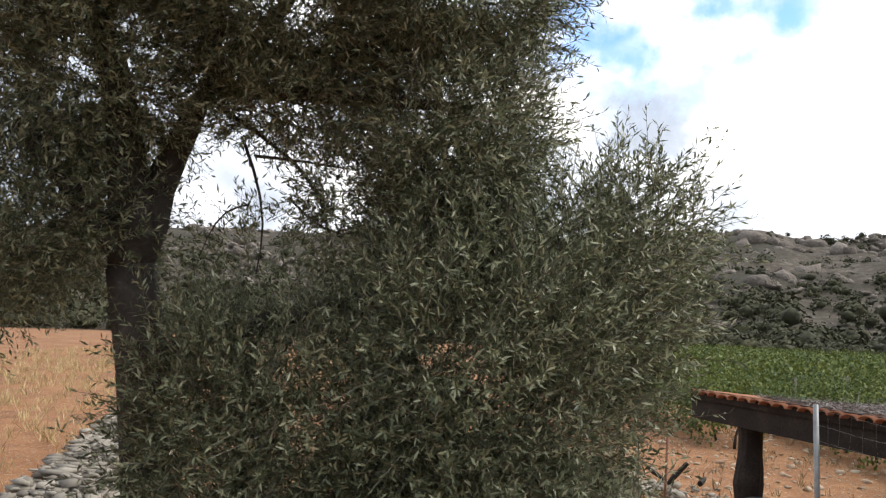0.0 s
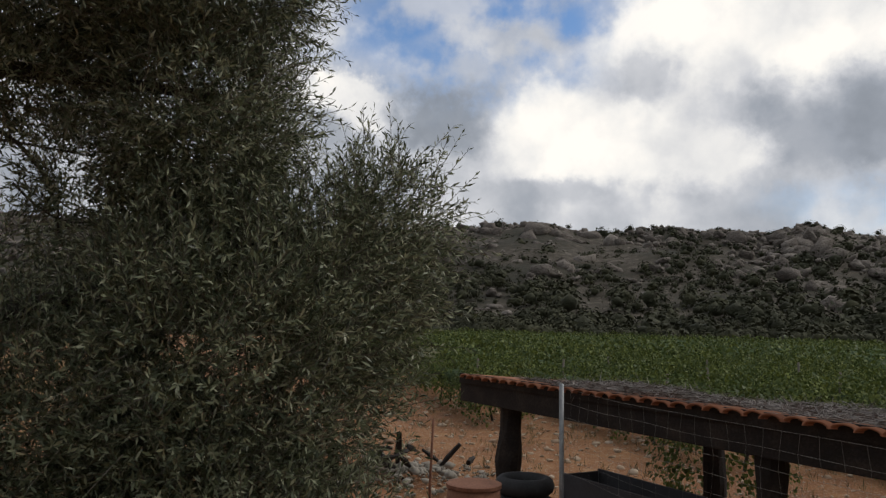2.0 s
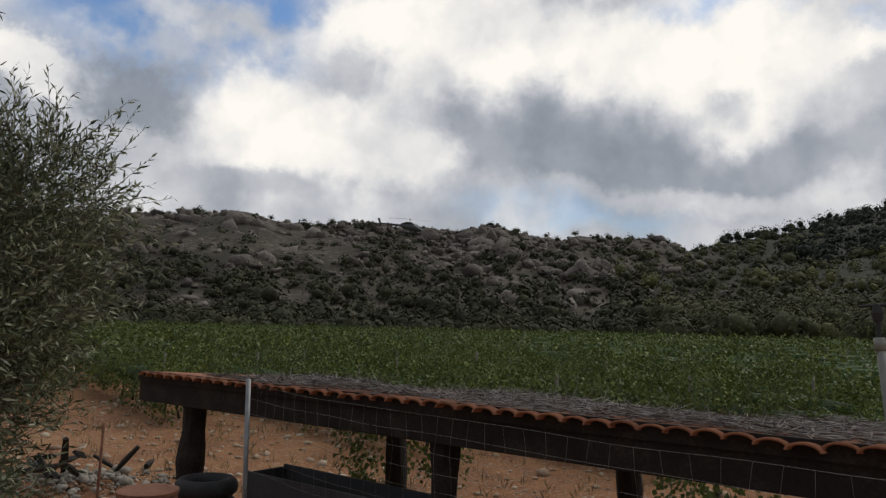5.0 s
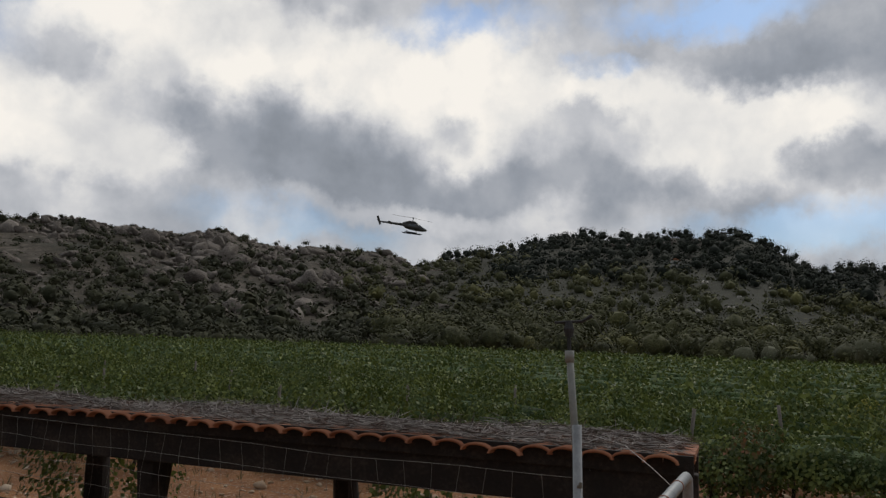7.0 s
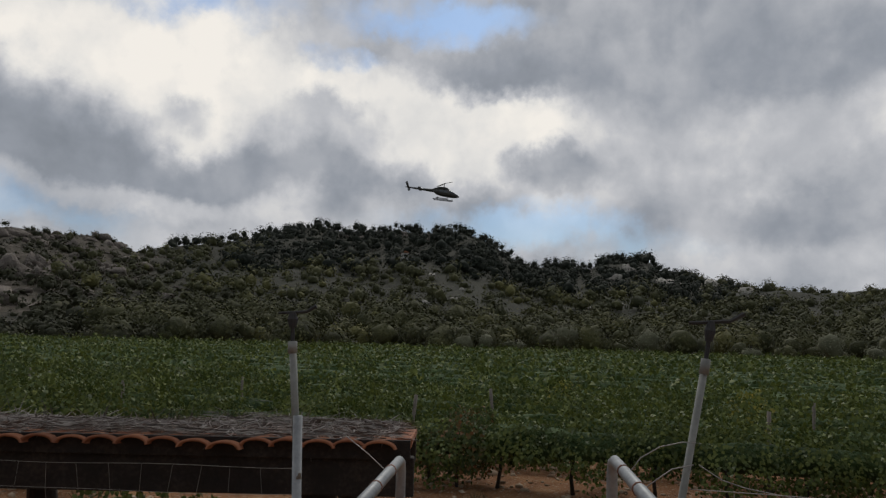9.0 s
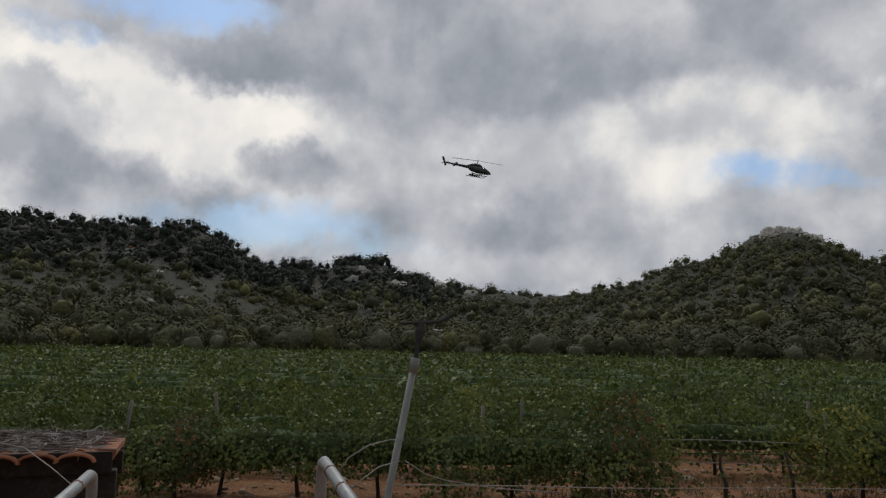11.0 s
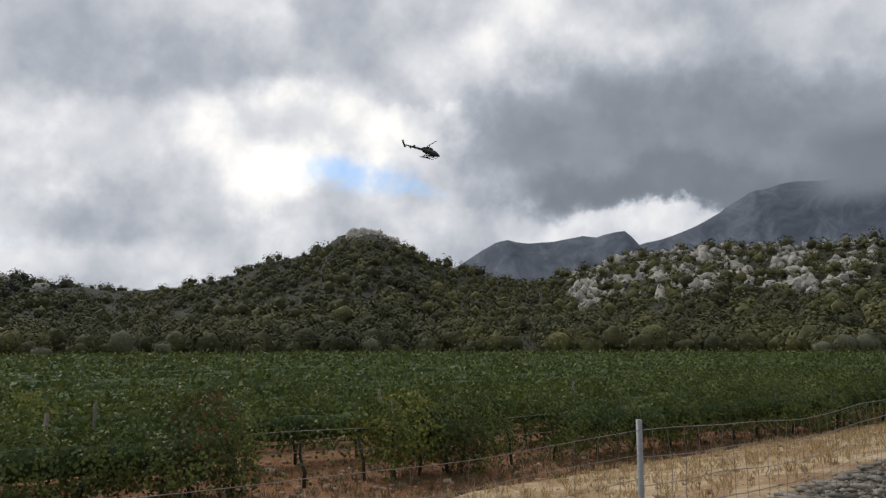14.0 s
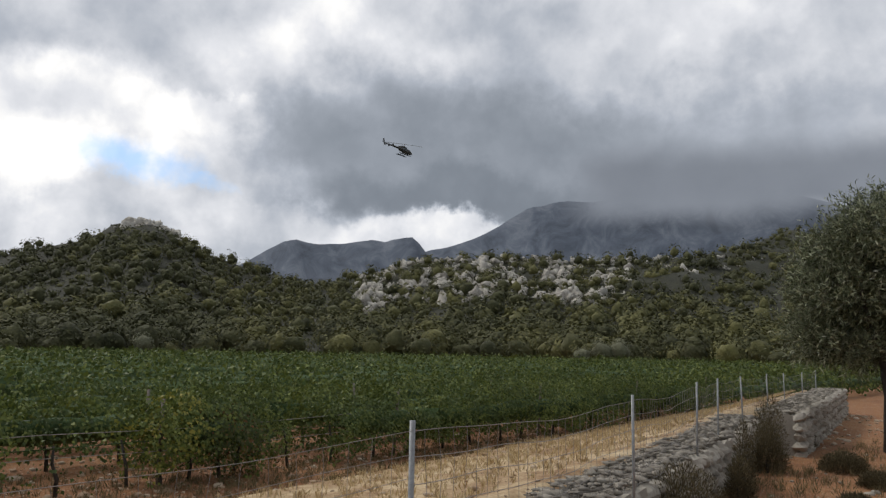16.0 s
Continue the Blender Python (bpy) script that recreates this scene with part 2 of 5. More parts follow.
GALVANISED = material("galvanised_steel", [(0.0, (0.2, 0.21, 0.215)), (0.5, (0.33, 0.345, 0.35)), (1.0, (0.46, 0.475, 0.48))], 12.0, 60.0, 0.55, 0.1, 0.004, metal=0.3)
PLASTIC = material("grey_pvc", [(0.0, (0.17, 0.175, 0.16)), (0.6, (0.27, 0.275, 0.25)), (1.0, (0.36, 0.36, 0.33))], 6.0, 50.0, 0.65, 0.1, 0.003)
WIRE = material("fence_wire", [(0.0, (0.2, 0.185, 0.17)), (1.0, (0.42, 0.4, 0.37))], 9.0, 60.0, 0.6, 0.0, metal=0.4)
RUST = material("rusty_iron", [(0.0, (0.12, 0.05, 0.03)), (0.6, (0.27, 0.12, 0.07)), (1.0, (0.36, 0.19, 0.12))], 5.0, 40.0, 0.85, 0.3, 0.01)
RUBBER = material("black_rubber", [(0.0, (0.02, 0.02, 0.021)), (1.0, (0.06, 0.06, 0.06))], 6.0, 40.0, 0.8, 0.2, 0.01)
SHEET = material("dark_sheet", [(0.0, (0.035, 0.033, 0.035)), (1.0, (0.09, 0.085, 0.088))], 2.0, 30.0, 0.8, 0.2, 0.01)
HULL = material("helicopter_paint", [(0.0, (0.035, 0.036, 0.034)), (1.0, (0.13, 0.122, 0.108))], 0.6, 6.0, 0.35, 0.0)
CREAM = material("cream_paint", [(0.0, (0.45, 0.43, 0.38)), (1.0, (0.6, 0.58, 0.52))], 0.6, 6.0, 0.4, 0.0)
# the sky showing through the windows is put into the glass colour
GLASS = material("sky_toned_glazing", [(0.0, (0.12, 0.14, 0.155)), (1.0, (0.2, 0.22, 0.235))], 0.6, 6.0, 0.08, 0.0)
DRY_GRASS = material("dry_grass", [(0.0, (0.3, 0.2, 0.095)), (0.6, (0.55, 0.42, 0.22)), (1.0, (0.72, 0.6, 0.36))], 1.0, 6.0, 0.9, 0.0, island=0.7)
BUSH = material("brown_bush", [(0.0, (0.04, 0.032, 0.018)), (0.5, (0.115, 0.092, 0.05)), (1.0, (0.26, 0.21, 0.11))], 1.0, 6.0, 0.9, 0.0, island=0.6, subsurface=0.1)
SCRUB = material("dry_scrub", [(0.0, (0.07, 0.055, 0.03)), (0.5, (0.16, 0.13, 0.065)), (1.0, (0.32, 0.25, 0.13))], 1.0, 6.0, 0.9, 0.0, island=0.6, subsurface=0.2)

def ground_material():
    """Red stony soil near by, stony brown hillside further off."""
    m = bpy.data.materials.new("soil")
    m.use_nodes = True
    n = Nodes(m.node_tree)
    where = n.n.new("ShaderNodeTexCoord").outputs["Object"]
    big, mid, small = n.noise(where, 0.35, 5.0), n.noise(where, 2.5, 6.0), n.noise(where, 16.0, 6.0, 0.65)
    soil = n.ramp(n.math("ADD", n.math("MULTIPLY", big, 0.5), n.math("MULTIPLY", mid, 0.5)), [(0.3, (0.2, 0.08, 0.033)), (0.5, (0.36, 0.16, 0.06)), (0.7, (0.52, 0.29, 0.13))])
    grit = n.noise(where, 45.0, 5.0, 0.7)
    soil = n.mix(n.smooth(grit, 0.62, 0.4, 0.0, 0.7), soil, n.mix(1.0, soil, (0.5, 0.46, 0.42, 1), "MULTIPLY"))
    stony = n.smooth(small, 0.54, 0.64)
    soil = n.mix(n.math("MULTIPLY", stony, 0.65), soil, (0.55, 0.45, 0.35, 1))
    far = n.noise(where, 0.05, 8.0, 0.65)
    patchy = n.noise(where, 0.6, 7.0, 0.75)
    hill = n.ramp(n.math("ADD", n.math("MULTIPLY", far, 0.5), n.math("MULTIPLY", patchy, 0.5)), [(0.42, (0.024, 0.024, 0.012)), (0.5, (0.055, 0.044, 0.027)), (0.56, (0.095, 0.077, 0.057)), (0.63, (0.2, 0.17, 0.138))])
    flatways = n.vmath("MULTIPLY", where, (1, 1, 0))
    reach = n.vmath("LENGTH", flatways, out=1)
    # a dark green-brown floor fills the gaps between crowns east of the bare ridge
    axes = n.n.new("ShaderNodeSeparateXYZ")
    n.put(axes.inputs[0], where)
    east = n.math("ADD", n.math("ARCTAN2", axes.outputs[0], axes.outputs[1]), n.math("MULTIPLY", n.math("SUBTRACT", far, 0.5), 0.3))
    woods_floor = n.ramp(patchy, [(0.35, (0.014, 0.016, 0.008)), (0.6, (0.04, 0.04, 0.02)), (0.8, (0.09, 0.08, 0.045))])
    hill = n.mix(n.smooth(east, radians(50), radians(57)), hill, woods_floor)
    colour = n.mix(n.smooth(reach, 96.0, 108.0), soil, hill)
    # the high mountain is bare rock, with the blue haze of distance put into its colour
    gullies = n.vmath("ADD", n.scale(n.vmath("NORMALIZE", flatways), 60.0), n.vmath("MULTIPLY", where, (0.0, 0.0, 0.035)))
    hazed_rock = n.ramp(n.noise(gullies, 0.5, 10.0, 0.7, 0.8), [(0.34, (0.042, 0.056, 0.08)), (0.5, (0.08, 0.099, 0.134)), (0.66, (0.152, 0.173, 0.208))])
    colour = n.mix(n.smooth(reach, 800.0, 950.0), colour, hazed_rock)
    shade = n.n.new("ShaderNodeBsdfPrincipled")
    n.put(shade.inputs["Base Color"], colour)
    shade.inputs["Roughness"].default_value = 0.95
    b = n.n.new("ShaderNodeBump")
    b.inputs["Strength"].default_value, b.inputs["Distance"].default_value = 0.7, 0.05
    n.put(b.inputs["Height"], n.math("ADD", mid, small))
    n.l.new(b.outputs[0], shade.inputs["Normal"])
    n.l.new(shade.outputs[0], n.n.new("ShaderNodeOutputMaterial").inputs[0])
    return m


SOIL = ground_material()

# ---------------------------------------------------------------- mesh helpers
rng = np.random.default_rng(7)


def mesh_of(name, verts, faces, mat, smooth=False):
    """A mesh from arrays: verts (n, 3), faces (m, k)."""
    verts, faces = np.asarray(verts, np.float32), np.asarray(faces, np.int32)
    me = bpy.data.meshes.new(name)
    me.vertices.add(len(verts))
    me.vertices.foreach_set("co", verts.ravel())
    k = faces.shape[1]
    me.loops.add(faces.size)
    me.loops.foreach_set("vertex_index", faces.ravel())
    me.polygons.add(len(faces))
    me.polygons.foreach_set("loop_start", np.arange(0, faces.size, k, dtype=np.int32))
    me.update(calc_edges=True)
    me.materials.append(mat)
    if smooth:
        me.polygons.foreach_set("use_smooth", np.ones(len(faces), bool))
    me.validate()
    return me


def finished(bm, name, mat, smooth=False):
    me = bpy.data.meshes.new(name)
    bm.normal_update()
    bm.to_mesh(me)
    bm.free()
    me.materials.append(mat)
    if smooth:
        me.polygons.foreach_set("use_smooth", np.ones(len(me.polygons), bool))
    return me


def part(name, bm, mat, parent, label="", smooth=False, at=None):
    """One mesh object under a thing or a part."""
    me = bm if isinstance(bm, bpy.types.Mesh) else finished(bm, name, mat, smooth)
    ob = new(name, me)
    ob.parent = parent
    if at is not None:
        ob.matrix_basis = at
    return tagged(ob, label)


def thing(name, label, category, at=None, group="", kind=""):
    ob = new(name)
    ob.empty_display_size = 0.2
    if at is not None:
        ob.matrix_basis = at
    return tagged(ob, label, category, group, kind)


def box(bm, sx, sy, sz, at=(0, 0, 0), bevel=0.0, turn=None):
    m = Matrix.Translation(at) @ (turn.to_4x4() if turn else Matrix.Identity(4)) @ Matrix.Diagonal((sx, sy, sz, 1))
    made = bmesh.ops.create_cube(bm, size=1.0, matrix=m)["verts"]
    if bevel:
        edges = list({e for v in made for e in v.link_edges})
        bmesh.ops.bevel(bm, geom=edges, offset=bevel, segments=2, affect="EDGES", profile=0.6)
    return bm


def tube(points, radii, sides=8, bm=None, wobble=0.0):
    """A tapering tube along points, closed at both ends."""
    bm = bm or bmesh.new()
    pts = [Vector(p) for p in points]
    rings = []
    for i, p in enumerate(pts):
        ahead = (pts[min(i + 1, len(pts) - 1)] - pts[max(i - 1, 0)]).normalized()
        side = ahead.cross(Vector((0.3, 0.2, 1)) if abs(ahead.z) < 0.9 else Vector((1, 0.1, 0))).normalized()
        other = ahead.cross(side)
        r = radii[i] if hasattr(radii, "__len__") else radii
        rings.append([bm.verts.new(p + (side * math.cos(a) + other * math.sin(a)) * r * (1 + wobble * (noise.noise(p * 3 + Vector((math.cos(a), math.sin(a), 0)) * 1.3))))
                      for a in (2 * math.pi * k / sides for k in range(sides))])
    for a, b in zip(rings, rings[1:]):
        for k in range(sides):
            bm.faces.new((a[k], a[(k + 1) % sides], b[(k + 1) % sides], b[k]))
    bm.faces.new(rings[0][::-1])
    bm.faces.new(rings[-1])
    return bm


def unit(v):
    return v / np.maximum(np.linalg.norm(v, axis=-1, keepdims=True), 1e-9)


def leaves(base, along, normal, length, width, fold=0.0):
    """Kite-shaped leaves: arrays of base points, directions and normals. Returns verts and faces."""
    along = unit(along)
    side = unit(np.cross(along, normal))
    up_ = np.cross(side, along)
    length, width = np.broadcast_to(length, len(base))[:, None], np.broadcast_to(width, len(base))[:, None]
    tip = base + along * length
    mid = base + along * length * 0.45
    v = np.stack([base, mid + side * width / 2 + up_ * fold * width, tip, mid - side * width / 2 + up_ * fold * width], 1)
    return v.reshape(-1, 3), np.arange(len(base) * 4).reshape(-1, 4)


def joined(chunks):
    vs, fs, k = [], [], 0
    for v, f in chunks:
        vs.append(v)
        fs.append(f + k)
        k += len(v)
    return np.concatenate(vs), np.concatenate(fs)


def stone_mesh(name, mat, seed, squash=(1, 1, 1), sub=2, rough=0.35):
    bm = bmesh.new()
    bmesh.ops.create_icosphere(bm, subdivisions=sub, radius=0.5)
    for v in bm.verts:
        v.co *= 1 + rough * noise.noise(v.co * 2.3 + Vector((seed * 7.1, seed, 0)))
        v.co = Vector((v.co.x * squash[0], v.co.y * squash[1], v.co.z * squash[2]))
    return finished(bm, name, mat)


def rocks(centres, sizes, seed=3, sub=1, jag=0.12):
    """Many rough angular rocks, as verts and triangles."""
    bm = bmesh.new()
    bmesh.ops.create_icosphere(bm, subdivisions=sub, radius=0.5)
    bv = np.array([v.co for v in bm.verts])
    bf = np.array([[v.index for v in f.verts] for f in bm.faces])
    bm.free()
    g = np.random.default_rng(seed)
    n = len(centres)
    a = g.uniform(0, 2 * np.pi, n)
    facets = unit(g.normal(size=(n, 9, 3)))
    cut = np.max(np.einsum("vk,nlk->nvl", unit(bv), facets) / g.uniform(0.6, 1.0, (n, 1, 9)), -1)
    v = bv[None] / np.maximum(cut, 0.55)[..., None] * (1 + g.uniform(-jag, jag, (n, len(bv), 1))) * sizes[:, None, :]
    x = v[..., 0] * np.cos(a)[:, None] - v[..., 1] * np.sin(a)[:, None]
    y = v[..., 0] * np.sin(a)[:, None] + v[..., 1] * np.cos(a)[:, None]
    v = np.stack([x, y, v[..., 2]], -1) + centres[:, None, :]
    return v.reshape(-1, 3), (bf[None] + (np.arange(n) * len(bv))[:, None, None]).reshape(-1, 3)


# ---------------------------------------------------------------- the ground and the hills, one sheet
# crest of the near hills, shaped to fit the camera's skyline: bearing, elevation seen from the terrace, distance
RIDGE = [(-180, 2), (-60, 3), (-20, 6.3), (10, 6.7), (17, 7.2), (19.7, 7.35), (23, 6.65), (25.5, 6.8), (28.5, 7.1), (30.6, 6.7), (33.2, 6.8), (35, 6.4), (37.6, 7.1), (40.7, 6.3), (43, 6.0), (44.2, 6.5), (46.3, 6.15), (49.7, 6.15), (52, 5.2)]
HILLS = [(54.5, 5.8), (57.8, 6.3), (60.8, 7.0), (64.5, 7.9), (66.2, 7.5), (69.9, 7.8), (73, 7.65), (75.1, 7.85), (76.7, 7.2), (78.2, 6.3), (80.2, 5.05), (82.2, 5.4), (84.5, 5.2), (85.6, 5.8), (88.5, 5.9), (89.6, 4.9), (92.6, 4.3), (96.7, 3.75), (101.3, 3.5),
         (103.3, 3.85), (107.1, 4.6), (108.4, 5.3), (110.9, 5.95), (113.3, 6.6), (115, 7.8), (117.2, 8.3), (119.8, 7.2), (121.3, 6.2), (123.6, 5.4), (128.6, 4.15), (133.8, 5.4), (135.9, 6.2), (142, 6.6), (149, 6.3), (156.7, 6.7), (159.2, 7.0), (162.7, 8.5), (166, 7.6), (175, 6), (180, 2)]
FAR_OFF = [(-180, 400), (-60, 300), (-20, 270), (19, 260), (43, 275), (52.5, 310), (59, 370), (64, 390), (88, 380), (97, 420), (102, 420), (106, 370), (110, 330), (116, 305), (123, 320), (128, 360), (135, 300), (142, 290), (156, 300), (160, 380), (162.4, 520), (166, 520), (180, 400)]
# the mountain's outline, also fitted to the camera's view: bearing, elevation
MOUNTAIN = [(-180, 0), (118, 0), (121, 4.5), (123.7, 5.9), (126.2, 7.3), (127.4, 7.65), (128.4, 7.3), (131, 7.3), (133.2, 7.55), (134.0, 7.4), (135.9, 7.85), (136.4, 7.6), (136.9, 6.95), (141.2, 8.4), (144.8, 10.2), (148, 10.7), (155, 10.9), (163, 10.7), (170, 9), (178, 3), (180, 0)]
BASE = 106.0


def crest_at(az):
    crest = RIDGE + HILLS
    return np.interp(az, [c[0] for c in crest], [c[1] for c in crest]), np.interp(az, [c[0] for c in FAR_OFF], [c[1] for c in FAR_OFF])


def outcrop(az, r, s):
    """Above 0 where bare rock breaks through the ridge's scrub: in bands, more of them towards the crest."""
    x, y = r * np.sin(np.radians(az)), r * np.cos(np.radians(az))
    n = np.array([noise.fractal(Vector((a * 0.07, b * 0.06, 5.0)), 0.8, 2.0, 4) for a, b in zip(x, y)])
    return n + 0.9 * (np.clip(s, 0, 1) - 0.6)


def bumps(x, y, scale, octaves=4):
    return np.array([noise.fractal(Vector((a * scale, b * scale, 3.7)), 0.9, 2.1, octaves) for a, b in zip(x, y)])


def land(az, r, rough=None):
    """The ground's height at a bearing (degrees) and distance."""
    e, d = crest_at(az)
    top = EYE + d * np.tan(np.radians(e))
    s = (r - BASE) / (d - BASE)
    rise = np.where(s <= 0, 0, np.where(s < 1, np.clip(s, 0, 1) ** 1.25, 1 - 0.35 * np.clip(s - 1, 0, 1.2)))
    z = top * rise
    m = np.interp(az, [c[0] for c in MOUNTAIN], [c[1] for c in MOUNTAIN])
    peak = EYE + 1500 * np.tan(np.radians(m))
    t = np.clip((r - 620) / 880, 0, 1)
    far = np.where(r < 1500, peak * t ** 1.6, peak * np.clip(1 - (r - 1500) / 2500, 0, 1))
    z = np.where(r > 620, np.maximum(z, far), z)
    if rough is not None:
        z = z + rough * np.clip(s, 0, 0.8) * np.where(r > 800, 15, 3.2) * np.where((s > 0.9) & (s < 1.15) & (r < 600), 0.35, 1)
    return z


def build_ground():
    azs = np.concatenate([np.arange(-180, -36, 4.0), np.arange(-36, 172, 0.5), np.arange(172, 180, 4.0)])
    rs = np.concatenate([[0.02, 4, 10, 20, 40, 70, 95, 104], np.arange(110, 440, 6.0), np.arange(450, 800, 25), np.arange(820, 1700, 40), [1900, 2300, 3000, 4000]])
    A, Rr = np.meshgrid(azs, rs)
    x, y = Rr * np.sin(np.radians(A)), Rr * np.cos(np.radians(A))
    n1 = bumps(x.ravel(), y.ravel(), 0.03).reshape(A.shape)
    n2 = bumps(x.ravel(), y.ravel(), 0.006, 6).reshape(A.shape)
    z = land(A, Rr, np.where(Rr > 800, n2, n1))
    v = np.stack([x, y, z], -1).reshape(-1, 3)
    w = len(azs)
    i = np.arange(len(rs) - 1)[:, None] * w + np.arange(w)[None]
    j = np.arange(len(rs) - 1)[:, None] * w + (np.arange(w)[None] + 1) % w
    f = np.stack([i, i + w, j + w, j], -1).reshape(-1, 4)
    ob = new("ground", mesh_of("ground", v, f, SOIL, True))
    tagged(ob, "red stony soil rising into rocky wooded hills and a mountain coloured grey-blue for haze", "ground", kind="structure")


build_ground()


def ball(sub):
    bm = bmesh.new()
    bmesh.ops.create_icosphere(bm, subdivisions=sub, radius=1.0)
    v = np.array([q.co for q in bm.verts])
    f = np.array([[q.index for q in face.verts] for face in bm.faces])
    bm.free()
    return v, f[v[f][..., 2].max(1) > -0.55]


def crowns(az, r, size, tall, cards, seed, sub=1, lift=0.45, spray=0.24, body=0.56):
    """Bushy crowns on the land: a lumpy mass of foliage with loose sprays round it. Arrays of bearings, distances, half widths and half heights."""
    g = np.random.default_rng(seed)
    n = len(az)
    c0 = np.stack([r * np.sin(np.radians(az)), r * np.cos(np.radians(az)), land(az, r) + tall * lift], -1)
    bv, bf = ball(sub)
    lobes = unit(g.normal(size=(n, 7, 3)) + np.array((0, 0, 0.35)))
    half = np.stack([size, size, tall], -1)[:, None]

    def swell(d):
        return 0.6 + 0.42 * np.max(np.einsum("nck,nlk->ncl", d, lobes), -1) ** 4

    d = np.broadcast_to(bv, (n, *bv.shape))
    rad = swell(d) * g.uniform(0.86, 1.1, d.shape[:2])
    core = (c0[:, None] + d * rad[..., None] * half * body).reshape(-1, 3)
    faces = (bf[None] + (np.arange(n) * len(bv))[:, None, None]).reshape(-1, 3)
    cards, spray = int(cards * 1.5), spray * 0.74
    d = unit(g.normal(size=(n, cards, 3)) + np.array((0, 0, 0.3)))
    rad = swell(d) * g.uniform(0.7, 1.04, (n, cards))
    pos = (c0[:, None] + d * rad[..., None] * half).reshape(-1, 3)
    nor = unit(d + np.array((0, 0, 0.25)) + g.normal(scale=0.25, size=d.shape)).reshape(-1, 3)
    al = unit(np.cross(nor, g.normal(size=nor.shape)))
    s = (size[:, None] * spray * g.uniform(0.65, 1.35, (n, cards))).reshape(-1)
    v, f = leaves(pos - al * s[:, None] * 0.5, al, nor, s, s * 0.8, 0.15)
    tri = np.concatenate([f[:, [0, 1, 2]], f[:, [0, 2, 3]]])
    return joined([(core, faces), (v, tri)])


def scatter(n, az0, az1, s0, s1, seed, power=1.0):
    g = np.random.default_rng(seed)
    az = g.uniform(az0, az1, n)
    _, d = crest_at(az)
    s = s0 + (s1 - s0) * g.uniform(0, 1, n) ** power
    return az, BASE + (d - BASE) * s, s, g


def build_woods():
    # scrub on the rocky ridge, in thickets between the outcrops
    az, r, s, g = scatter(3100, -36, 62, -0.01, 1.0, 11, 0.85)
    keep = (outcrop(az, r, s) + g.uniform(-0.12, 0.12, len(az)) < 0.0) & (az < 50 + g.uniform(0, 12, len(az)))
    az, r, s = az[keep], r[keep], s[keep]
    size = (0.9 + 2.6 * g.uniform(0, 1, len(az)) ** 1.6) * np.where(s < 0.3, 1.2, 0.95)
    v = [crowns(az, r, size, size * g.uniform(0.6, 0.95, len(az)), 30, 12, spray=0.34)]
    # low cushions on the rock, single trees on the crest
    az, r, s, g = scatter(1100, -10, 56, 0.35, 1.0, 8)
    size = 0.5 + 1.4 * g.uniform(0, 1, len(az)) ** 2
    v.append(crowns(az, r, size, size * 0.7, 16, 7, spray=0.45))
    az, r, s, g = scatter(95, -30, 54, 0.93, 1.0, 13)
    size = g.uniform(0.9, 2.0, len(az))
    v.append(crowns(az, r, size, size * 0.8, 60, 14, lift=0.85, spray=0.3))
    # a close belt at the ridge's foot
    az, r, s, g = scatter(420, -36, 60, -0.03, 0.14, 15)
    size = g.uniform(1.6, 2.9, len(az))
    v.append(crowns(az, r, size, size * 0.8, 70, 16, 2, spray=0.26))
    ob = new("hillside_scrub", mesh_of("hillside_scrub", *joined(v), SHRUB_LEAF, True))
    tagged(ob, "grey-green shrubs scattered over the rocky ridge", "shrubs", kind="stuff")
    oaks, light, pines = [], [], []

    def stand(az, r, s, size, tall, cards, seed, sub, lift, spray):
        """Sorts the trees into dark oaks, lighter oaks and the pines of the dark hill."""
        g = np.random.default_rng(seed + 500)
        kind = g.uniform(size=len(az))
        pine = (az > 55 + 6 * kind) & (az < 97 - 6 * kind) & (s > 0.42 + 0.12 * kind)
        patchy = np.array([noise.noise(Vector((a * 0.13, b * 0.03, 4))) for a, b in zip(az, r)])
        pale = ~pine & (kind < 0.16 + 0.5 * patchy + np.where(az > 122, 0.3, 0.0))
        for chosen, store in ((pine, pines), (pale, light), (~pine & ~pale, oaks)):
            if chosen.any():
                store.append(crowns(az[chosen], r[chosen], size[chosen], tall[chosen], cards, seed, sub, lift, spray))

    for az0, az1, n, seed in ((47, 91, 1500, 21), (90, 128, 1450, 22), (127, 170, 1800, 23)):
        az, r, s, g = scatter(n, az0, az1, 0.1, 1.0, seed, 0.8)
        keep = az > 46 + g.uniform(0, 12, n)
        az, r, s = az[keep], r[keep], s[keep]
        size = 1.2 + 2.9 * g.uniform(0, 1, len(az)) ** 1.6
        bare = (az > 131.5) & (az < 158) & (s > 0.42) & (g.uniform(size=len(az)) < 0.6)
        size = np.where(bare, size * 0.42, size)
        size = np.where((az > 56) & (az < 97) & (s > 0.4), size * 1.3, size)
        size = np.where((az > 114.8) & (az < 119.6) & (s > 0.88), 0.7, size)
        stand(az, r, s, size, size * g.uniform(0.6, 1.1, len(az)), 37, seed + 10, 1, 0.45, 0.29)
        az, r, s, g = scatter(n // 6, az0 + 3, az1, -0.03, 0.16, seed + 40, 1.0)
        size = g.uniform(2.2, 4.0, len(az))
        stand(az, r, s, size, size * g.uniform(0.7, 1.1, len(az)), 130, seed + 50, 2, 0.6, 0.18)
    # pines along the dark hill's crest
    az, r, s, g = scatter(150, 54, 92, 0.93, 1.0, 27)
    size = g.uniform(1.8, 3.4, len(az))
    pines.append(crowns(az, r, size, size * g.uniform(0.7, 1.3, len(az)), 60, 28, lift=0.8, spray=0.2))
